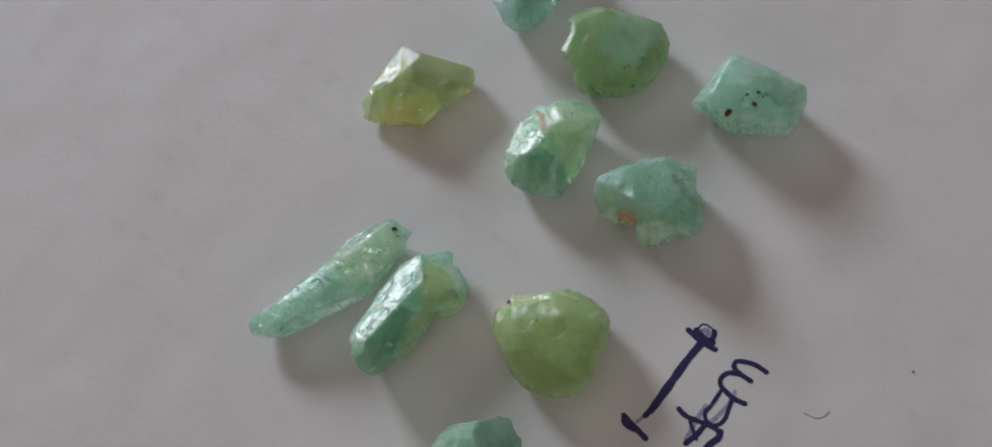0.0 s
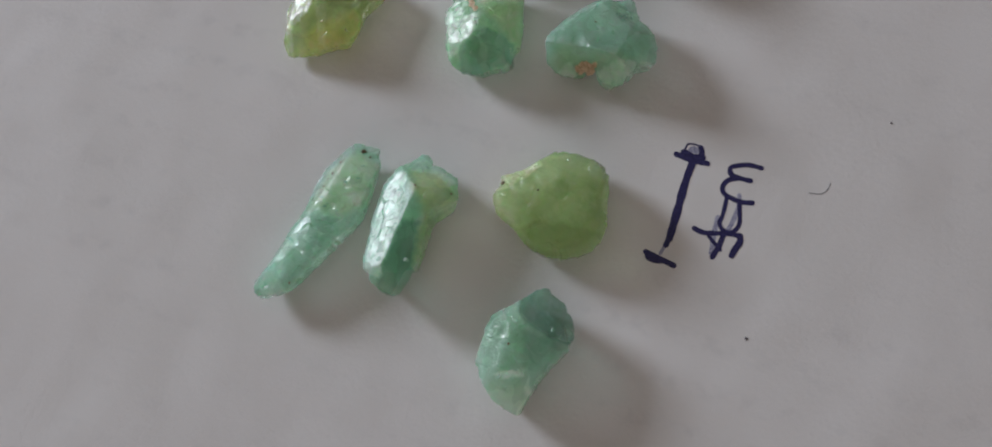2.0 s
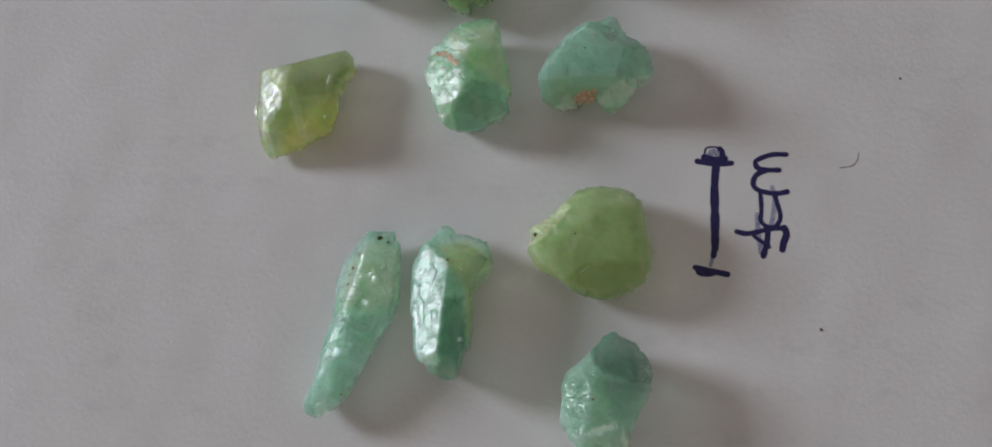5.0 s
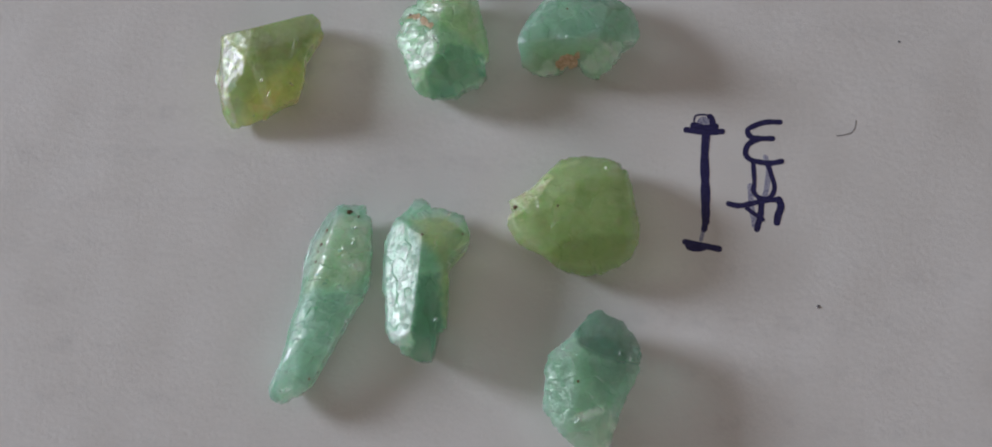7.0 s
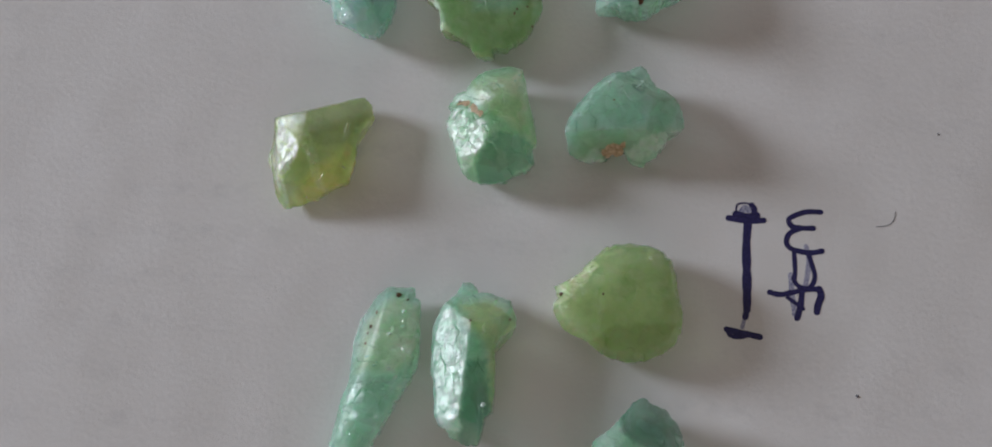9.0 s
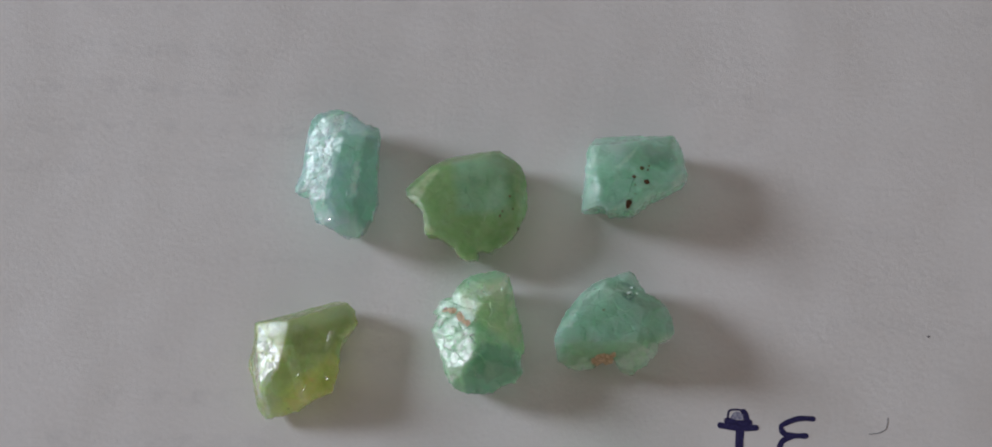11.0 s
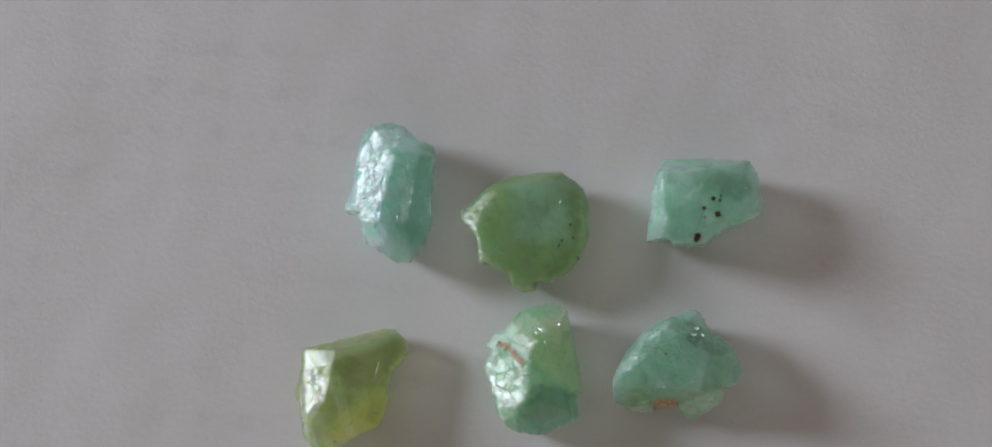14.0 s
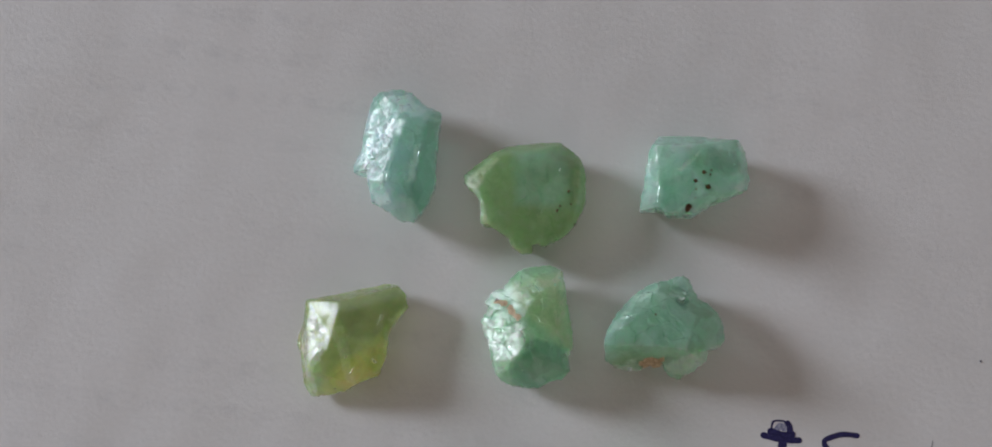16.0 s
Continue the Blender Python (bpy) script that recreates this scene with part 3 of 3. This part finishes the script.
for k, (x, y, long, wide, turn) in enumerate([(2.1, 4.4, 0.4, 0.2, 30), (1.8, 3.7, 0.4, 0.2, 70), (0.4, 3.2, 0.8, 0.3, -50)]):
    crusted.step(x, y, long, wide, turn, k)

teal_wedge = Stone((-10.5, 17.82), pts("-5.0,-1.1 -4.5,0.1 -3.8,1.3 -2.8,2.5 -1.8,3.2 -0.9,3.6 -0.2,3.9 1.0,4.4 1.5,4.1 1.8,3.6 2.4,2.6 3.3,2.3 4.1,1.6 4.8,0.5 5.0,-0.7 4.4,-1.3 3.6,-1.9 3.4,-2.9 2.4,-3.6 1.5,-4.3 0.5,-4.0 -0.1,-3.2 -0.8,-2.9 -1.6,-3.3 -1.8,-3.9 -3.0,-4.0 -3.9,-3.8 -4.8,-3.4 -5.1,-2.3"),
    [[(81, 6, -0.3, -0.1, 5.5), (141, 44, -3.3, 0.5, 4.9), (268, 66, -0.8, -2.5, 4.9), (356, 40, 3.0, -0.2, 4.7), (61, 45, 1.7, 1.9, 4.6), (226, 14, -2.8, -2.0, 5.3)], [(268, 13, -0.7, -3.0, 2.3), (156, 40, -4.7, -1.7, 1.8), (336, 30, 3.3, -2.5, 2)]],
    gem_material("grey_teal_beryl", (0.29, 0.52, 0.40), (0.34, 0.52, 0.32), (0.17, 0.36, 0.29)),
    [("frost_gleam", 0.45, "-4.9,-1.3 -3.1,2.0 -1.0,3.2 -0.8,2.9 -2.8,1.3 -3.8,-1.0"),
     ("warm", 0.8, "-5.0,-3.6 -3.2,-2.3 -0.8,-2.6 1.1,-2.0 3.2,-1.6 4.8,-0.9 3.3,-3.2 1.4,-4.5 -0.2,-3.5 -3.0,-4.3"),
     ("frost_gleam", 0.6, "-3.6,-4.0 -2.6,-3.1 -1.8,-3.3 -1.9,-4.2"),
     ("frost_gleam", 0.6, "-0.2,-3.5 3.2,-1.9 4.8,-0.9 3.3,-3.1 1.3,-3.9"),
     ("deep", 0.9, "0.4,2.0 1.5,2.3 1.2,1.2"),
     ("deep", 0.6, "0.1,3.1 1.1,3.9 1.8,3.0 1.2,2.6"),
     ("frost_gleam", 0.25, "-1.2,0.4 -0.5,0.2 -0.1,-0.6 -0.8,-0.1")],
    "grey-teal wedge-shaped rough gemstone with a rusty notch", seed=6, knobs=0.45, soft=0.03)
for k, (x, y, r) in enumerate([(-1.1, 0.5, 0.25)]):
    teal_wedge.patch("inclusion", x, y, r, r * 0.8, DARK, "dark brown mineral spot", 47 * k, 0.04, k + 1)
for k, (x, y, w, h, turn) in enumerate([(-1.5, -3.3, 1.3, 0.6, 5), (-0.8, -3.2, 1.1, 0.6, -5), (-0.2, -3.0, 0.7, 0.3, 20)]):
    teal_wedge.patch("crust", x, y, w, h, RUST, "rusty iron-stained crust", turn, 0.04, 11 + k, 0.55)
for k, (x, y, long, wide, turn) in enumerate([(1.1, 2.8, 0.55, 0.3, 0), (0.8, 2.2, 0.9, 0.25, 15), (1.6, 2.3, 0.4, 0.2, 0)]):
    teal_wedge.step(x, y, long, wide, turn, k)

long_shard = Stone((-30.2, -6.38), pts("0.4,8.1 1.5,8.2 2.3,8.3 2.6,7.4 3.1,6.8 3.3,4.8 3.4,3.0 3.3,1.5 2.9,0.3 2.2,-0.9 1.5,-2.4 0.7,-4.2 -0.1,-5.7 -0.8,-7.2 -1.5,-7.9 -2.2,-8.1 -3.1,-8.7 -3.9,-8.3 -4.3,-7.3 -3.9,-6.4 -3.4,-5.2 -3.3,-3.8 -3.1,-2.6 -3.1,-1.7 -2.6,-0.5 -2.5,0.7 -2.7,2.2 -2.7,3.7 -2.3,5.3 -1.7,6.5 -0.8,7.5 -0.3,7.9"),
    [[(75, 3, 0.6, 0.6, 3.5), (-15, 26, 2.3, 0.7, 3.4), (165, 20, -0.9, 0.6, 3.4), (165, 50, -1.9, 0.1, 2.8), (74, 32, 1.9, 6.0, 3.4), (254, 11, -0.8, -4.6, 3.4)], [(2, 0, -0.2, 0.2, 1.1)]],
    gem_material("pale_green_shard", (0.32, 0.58, 0.43), (0.43, 0.58, 0.35), (0.25, 0.50, 0.38)),
    [("frost_gleam", 0.2, "-0.1,7.2 2.9,7.6 3.5,6.1 3.6,2.0 1.9,-2.8 -0.6,-7.7 -2.9,-8.4 -2.3,-4.6 -1.8,0.1 -2.2,3.6"),
     ("frost_gleam", 0.5, "-2.6,-2.0 -1.9,-0.5 -1.4,-1.7 -1.8,-4.0 -1.9,-5.8 -2.2,-7.5 -0.8,-8.3 -2.5,-8.9 -3.8,-7.5 -2.9,-5.2"),
     ("frost_gleam", 0.2, "-0.3,7.0 2.9,7.8 3.5,6.1 2.2,5.5 0.3,6.1"),
     ("frost_gleam", 0.4, "3.1,5.2 3.6,4.3 2.9,1.4 2.0,-2.8 -0.1,-6.8 -0.5,-6.9 1.3,-2.8 2.3,1.3"),
     ("deep", 0.5, "-1.5,-0.1 1.7,0.3 0.8,-3.4 -0.8,-7.2 -1.7,-6.6 -1.5,-4.0"),
     ("warm", 0.9, "-1.8,4.8 1.1,7.2 3.3,6.4 3.7,2.6 1.6,0.7 -1.9,0.6")],
    "long thin pale green translucent gemstone shard with dark flecks", seed=7, knobs=0.42, grain=(0.6, 1.1), rim=0.8)
for k, (x, y, r) in enumerate([(1.2, 7.4, 0.6), (2.0, 7.0, 0.3), (-0.6, 5.8, 0.34), (-1.0, 4.6, 0.4), (-1.3, 3.1, 0.3), (-1.2, 4.0, 0.25), (-0.8, -6.6, 0.25)]):
    long_shard.patch("inclusion", x, y, r, r * 0.8, DARK, "dark brown mineral spot", 47 * k, 0.04, k + 1)
for k, (x, y, long, wide, turn) in enumerate([(0.7, 3.9, 0.6, 0.3, 15), (-0.9, 1.9, 0.5, 0.2, 5), (-0.3, 1.1, 0.8, 0.25, 10), (-0.1, 1.4, 0.5, 0.15, 10), (-1.7, 0.2, 0.6, 0.18, 5), (-1.5, -0.1, 0.5, 0.15, 5), (0.6, -0.8, 0.8, 0.14, 5), (-1.1, -0.6, 0.5, 0.2, 15), (1.0, 1.0, 0.5, 0.12, 5), (1.7, 4.6, 0.5, 0.15, 15), (1.7, 5.9, 0.6, 0.25, 10)]):
    long_shard.step(x, y, long, wide, turn, k)

teal_prism = Stone((-22.7, -4.35), pts("-1.5,5.4 -1.1,6.3 -1.0,6.9 -0.4,6.9 0.2,6.5 0.5,5.9 1.7,5.9 2.6,5.5 3.4,5.2 3.8,4.0 3.8,3.1 3.1,2.2 2.6,1.7 2.4,0.7 2.5,-1.1 2.5,-2.9 2.5,-4.2 2.0,-4.6 1.8,-5.8 1.5,-7.0 0.4,-7.0 -0.8,-6.5 -1.1,-5.8 -1.8,-5.6 -2.2,-4.8 -2.5,-2.4 -2.9,-1.0 -3.0,1.1 -3.0,2.6 -2.5,4.2"),
    [[(175, 28, -0.1, -1.3, 5.3), (1, 11, 0.4, -1.3, 5.4), (353, 58, 2.3, -1.1, 4.8), (89, 38, 0.6, 3.5, 4.9), (267, 32, 0.6, -6.0, 4.8)], [(6, 16, 2.0, 3.4, 3), (61, 40, 3.4, 4.4, 2.4), (1, 0, 1.9, 0.8, 1.3)]],
    gem_material("teal_olive_beryl", (0.30, 0.56, 0.40), (0.46, 0.55, 0.25), (0.15, 0.46, 0.33)),
    [("frost_gleam", 0.75, "-2.1,3.7 -1.1,4.3 -0.4,1.9 0.1,-0.4 0.0,-3.3 0.1,-6.1 -1.4,-5.9 -1.8,-5.1 -2.5,-1.1 -2.6,2.2"),
     ("frost_gleam", 0.5, "-1.2,4.9 -0.6,6.3 0.5,6.0 2.3,5.3 3.8,4.4 3.6,3.7 1.5,4.8 -0.8,4.6"),
     ("warm", 1, "-0.8,4.6 2.0,5.2 4.1,3.5 4.1,2.5 2.7,1.3 2.8,-3.2 2.5,-4.1 2.0,0.8 0.2,2.5"),
     ("deep", 0.8, "0.3,-0.4 1.9,-0.1 2.4,-4.4 2.2,-8.1 -0.1,-8.0 -0.0,-6.1 0.2,-3.9"),
     ("frost_gleam", 0.3, "-0.4,2.5 0.4,1.4 0.3,-1.0 -0.2,0.2")],
    "teal prism-shaped rough gemstone with an olive crumbly end", seed=8, knobs=0.24, grain=(1.2, 0.6))
for k, (x, y, r) in enumerate([(0.3, 3.0, 0.34), (3.4, 3.5, 0.25)]):
    teal_prism.patch("inclusion", x, y, r, r * 0.8, DARK, "dark brown mineral spot", 47 * k, 0.04, k + 1)
for k, (x, y, long, wide, turn) in enumerate([(1.7, -3.8, 0.6, 0.3, 20), (-1.1, 2.3, 0.5, 0.25, 0), (-0.1, -0.9, 0.5, 0.2, 10), (-2.2, 0.9, 0.5, 0.25, 30), (-1.9, -2.5, 0.5, 0.2, 10), (-0.4, -4.5, 0.6, 0.5, 80)]):
    teal_prism.step(x, y, long, wide, turn, k)

green_pebble = Stone((-10.0, 1.28), pts("-5.9,1.3 -5.1,1.7 -4.2,2.3 -3.5,3.0 -2.8,3.8 -2.2,4.2 -1.8,4.8 -0.8,5.2 0.4,5.4 1.9,5.2 3.1,4.6 3.8,3.7 4.2,2.2 4.6,0.7 4.9,-0.5 4.9,-2.0 4.3,-3.2 3.3,-4.1 1.9,-4.7 0.5,-4.9 -1.0,-4.7 -2.2,-4.0 -3.1,-3.4 -4.3,-2.9 -5.0,-2.5 -5.7,-1.3 -5.9,-0.4 -5.6,0.2"),
    [[(1, 3, 0.4, 0.7, 4.9), (273, 24, 0.5, -1.7, 4.9), (1, 50, 3.8, -0.3, 4.6), (91, 44, 0.3, 3.5, 4.7), (196, 12, -1.8, -1.0, 4.8), (301, 38, 2.8, -3.2, 4.4), (141, 34, -2.5, 1.7, 4.4)], [(1, 0, -0.0, 0.1, 1.5)]],
    gem_material("leaf_green_beryl", (0.30, 0.41, 0.16), (0.38, 0.47, 0.22), (0.26, 0.34, 0.09), frost_gleam_color=(0.66, 0.68, 0.42), rough=0.2, relief=0.3),
    [("frost_gleam", 0.9, "-6.3,0.7 -3.3,2.8 -2.8,3.4 -2.2,2.8 -3.7,0.8 -4.8,-0.4 -6.2,-0.7"),
     # pale strip painted for the highlight along the top edge
     ("frost_gleam", 0.35, "-2.1,3.8 -0.3,4.6 0.0,4.2 -1.5,3.5"),
     ("frost_gleam", 0.25, "1.7,4.5 2.3,4.5 2.4,3.3 1.8,3.4"),
     ("deep", 0.45, "-2.6,-3.5 -0.7,-2.3 4.7,-1.6 4.4,-3.6 2.0,-5.1 -0.9,-5.1"),
     ("warm", 0.8, "-5.6,-0.9 -3.6,0.0 -2.7,-2.0 -2.9,-3.7 -4.7,-3.0"),
     ("warm", 0.5, "-2.0,3.0 -0.3,3.4 -0.2,-0.2 -1.9,-0.5")],
    "smooth leaf-green rounded rough gemstone beside the pen scale", seed=9, knobs=0.2, wavy=0.1, edge=0.8, soft=0.4)
for k, (x, y, r) in enumerate([(-5.2, 0.4, 0.42), (-1.7, 0.3, 0.28)]):
    green_pebble.patch("inclusion", x, y, r, r * 0.8, DARK, "dark brown mineral spot", 47 * k, 0.04, k + 1)
for k, (x, y, long, wide, turn) in enumerate([(-0.2, 3.9, 0.5, 0.15, 20), (2.0, 3.5, 0.5, 0.2, 80), (-2.8, 2.7, 0.6, 0.2, 30)]):
    green_pebble.step(x, y, long, wide, turn, k)

aqua_kite = Stone((-8.6, -12.50), pts("-0.3,5.3 0.4,5.8 1.2,5.4 2.4,4.9 3.3,4.0 3.7,3.4 3.9,2.4 3.8,1.3 3.3,-0.1 2.7,-1.4 2.1,-3.1 1.8,-4.3 1.4,-5.5 0.3,-5.3 -1.1,-4.8 -2.2,-3.9 -3.3,-2.6 -3.7,-1.6 -3.5,-0.8 -3.6,0.9 -3.3,2.0 -2.5,2.6 -1.8,3.4 -1.0,4.3"),
    [[(81, 17, 0.6, 2.3, 5.6), (195, 38, -2.1, -0.1, 5.2), (3, 12, 0.7, -0.0, 5.6), (268, 14, 0.3, -1.1, 5.6), (275, 40, 0.1, -3.2, 5.1), (13, 55, 2.8, 1.3, 5)], [(3, 0, -0.0, 0.1, 1.4)]],
    gem_material("sea_green_beryl", (0.31, 0.52, 0.39), (0.40, 0.60, 0.44), (0.15, 0.38, 0.28)),
    [("deep", 1, "-1.4,4.0 0.3,6.4 4.1,4.1 4.4,2.0 2.3,1.4 -0.1,2.1 -0.7,2.6"),
     ("frost_gleam", 0.3, "-3.6,-1.9 -3.6,0.5 -2.5,2.2 -1.0,3.6 -0.6,2.3 -2.2,1.1 -2.8,-1.0 -2.5,-3.1"),
     ("warm", 0.7, "-2.2,-3.6 -1.2,-2.6 1.4,-2.1 2.0,-3.3 1.3,-5.8 -1.1,-5.0"),
     ("frost_gleam", 0.95, "-1.4,-2.9 -0.8,-2.3 1.1,-1.9 1.1,-2.2 -0.4,-3.0"),
     ("frost_gleam", 0.6, "1.5,-2.1 2.1,-3.3 1.4,-5.8 1.2,-5.6 1.6,-3.9"),
     ("frost_gleam", 0.6, "3.2,3.1 3.7,2.8 3.5,2.3 3.2,2.6"),
     ("deep", 0.35, "-0.1,1.3 3.3,1.7 2.9,-1.2 0.8,-1.6")],
    "sea-green kite-shaped rough gemstone with a dark clear tip", seed=10, knobs=0.3, soft=0.14)
for k, (x, y, r) in enumerate([(-0.9, -0.1, 0.3)]):
    aqua_kite.patch("inclusion", x, y, r, r * 0.8, DARK, "dark brown mineral spot", 47 * k, 0.04, k + 1)
for k, (x, y, long, wide, turn) in enumerate([(-1.0, -2.9, 0.7, 0.5, 20), (-2.1, -2.6, 0.4, 0.25, 40), (2.1, 2.3, 0.35, 0.2, 70), (2.9, 2.0, 0.3, 0.2, 60), (-0.1, -3.6, 0.5, 0.2, 60)]):
    aqua_kite.step(x, y, long, wide, turn, k)


# ---- pen marks and specks on the paper ----
def stroke(points, width, lift=0.02):
    """A flat pen stroke with round ends along a smoothed line."""
    P = [Vector(p) for p in points]
    line = []
    for k in range(len(P) - 1):
        a, b, c, d = P[max(k - 1, 0)], P[k], P[k + 1], P[min(k + 2, len(P) - 1)]
        for i in range(8):
            t = i / 8
            line.append(0.5 * (2 * b + (c - a) * t + (2 * a - 5 * b + 4 * c - d) * t * t + (3 * b - a - 3 * c + d) * t ** 3))
    line.append(P[-1])
    bm = bmesh.new()
    left, right = [], []
    for k, p in enumerate(line):
        d = (line[min(k + 1, len(line) - 1)] - line[max(k - 1, 0)]).normalized()
        side = Vector((-d.y, d.x))
        w = width / 2 * (1 + 0.22 * noise.noise(Vector((p.x * 1.7, p.y * 1.7, 3.0))))
        left.append(p + side * w)
        right.append(p - side * w)
    d0, d1 = (line[0] - line[1]).normalized(), (line[-1] - line[-2]).normalized()

    def cap(p, d, w):
        s = Vector((-d.y, d.x))
        return [p + w / 2 * (d * math.sin(a) - s * math.cos(a)) for a in (math.pi * i / 6 for i in range(1, 6))]

    ring = left + cap(line[-1], d1, width)[::-1] + right[::-1] + cap(line[0], d0, width)[::-1]
    lo = [bm.verts.new((q.x * MM, q.y * MM, 0.0)) for q in ring]
    n, m = len(left), len(ring)
    hi = [bm.verts.new((q.x * MM, q.y * MM, lift * MM)) for q in ring]
    for k in range(n - 1):
        bm.faces.new((hi[k], hi[k + 1], hi[n + 5 + (n - 2 - k)], hi[n + 5 + (n - 1 - k)]))
    bm.faces.new(hi[n - 1:n + 6])
    bm.faces.new([hi[0]] + hi[2 * n + 5 - 1:2 * n + 10][::1])
    for k in range(m):
        bm.faces.new((lo[k], lo[(k + 1) % m], hi[(k + 1) % m], hi[k]))
    bmesh.ops.recalc_face_normals(bm, faces=bm.faces[:])
    return bm


scale_bar = tagged(new("scale_mark"), "hand-drawn dark blue pen scale line with end ticks", "pen mark")
for name, text, width, mat, lift in [
        ("line", "0.31,9.60 0.21,7.57 0.31,4.58 0.37,1.93", 0.72, INK, 0.02),
        ("line", "0.36,2.2 0.25,1.22", 0.5, INK, 0.017), ("line", "0.25,1.4 0.0,0.30", 0.30, FAINT_INK, 0.014),
        ("tick", "-1.34,9.90 0.1,9.75 1.62,9.82", 0.55, INK, 0.024), ("tick", "-0.75,10.3 0.2,10.1 1.05,10.25", 0.6, INK, 0.028),
        ("loop", "0.86,10.3 0.80,10.9 0.60,11.15", 0.5, INK, 0.019), ("loop", "0.60,11.15 0.1,11.30 -0.60,11.15 -0.72,10.5", 0.17, INK, 0.016), ("loop", "-0.25,10.5 0.0,10.85 0.35,10.7", 0.55, FAINT_INK, 0.012),
        ("tick", "-1.29,0.11 -0.48,-0.05 1.49,-0.40", 0.52, INK, 0.024), ("loop", "-1.15,0.0 -0.95,-0.40 -0.15,-0.50 0.6,-0.2", 0.4, INK, 0.028)]:
    part(name, stroke(pts(text), width, lift), mat, scale_bar)
writing = tagged(new("handwriting"), "hand-written dark blue pen letters, partly overwritten", "pen mark")
for text, width, mat, lift in [
        ("6.45,10.78 5.17,10.73 3.94,10.20 3.76,9.87 4.03,9.42 4.78,9.29 5.83,9.31", 0.46, INK, 0.02),
        ("4.78,9.29 3.88,8.80 3.58,8.04 3.87,7.48 4.62,7.23 5.58,7.12 6.56,7.32", 0.46, INK, 0.024),
        ("4.23,7.23 4.33,5.46 4.26,4.68 4.65,4.15 5.22,4.00 5.74,4.30 5.98,5.10 5.68,6.24 5.42,7.10", 0.40, INK, 0.017),
        ("5.24,7.67 5.48,6.51 5.30,4.71 5.10,4.09", 0.42, FAINT_INK, 0.012),
        ("4.0,5.11 4.1,3.4 4.39,1.65", 0.45, FAINT_INK, 0.013),
        ("2.23,3.50 3.25,3.36 5.13,3.86 6.32,3.98", 0.46, INK, 0.028),
        ("6.32,3.98 6.50,3.42 6.26,2.63 6.16,2.03", 0.6, INK, 0.022),
        ("3.72,3.13 5.04,2.21", 0.34, INK, 0.019), ("4.92,3.77 4.83,2.59 4.54,1.38", 0.5, INK, 0.015)]:
    part("pen_stroke", stroke(pts(text), width, lift), mat, writing)
hair = tagged(mesh_object("hair_fibre", stroke(pts("11.10,9.68 12.07,9.88 12.56,10.36 12.71,11.10"), 0.06, 0.03), SPECK), "thin curved grey fibre lying on the paper", "fibre")
for x, y, r in [(9.42, -4.92, 0.30), (16.4, 18.27, 0.24)]:
    bm = bmesh.new()
    bmesh.ops.create_icosphere(bm, subdivisions=2, radius=r * MM / 2)
    for v in bm.verts:
        v.co *= 1 + 0.35 * noise.noise(v.co * 5000)
        v.co.z = v.co.z * 0.4 + 0.0736 * r * MM * 2
    tagged(mesh_object("dust_speck", bm, SPECK, at=(x * MM, y * MM, 0)), "tiny dark speck of dirt on the paper", "speck")
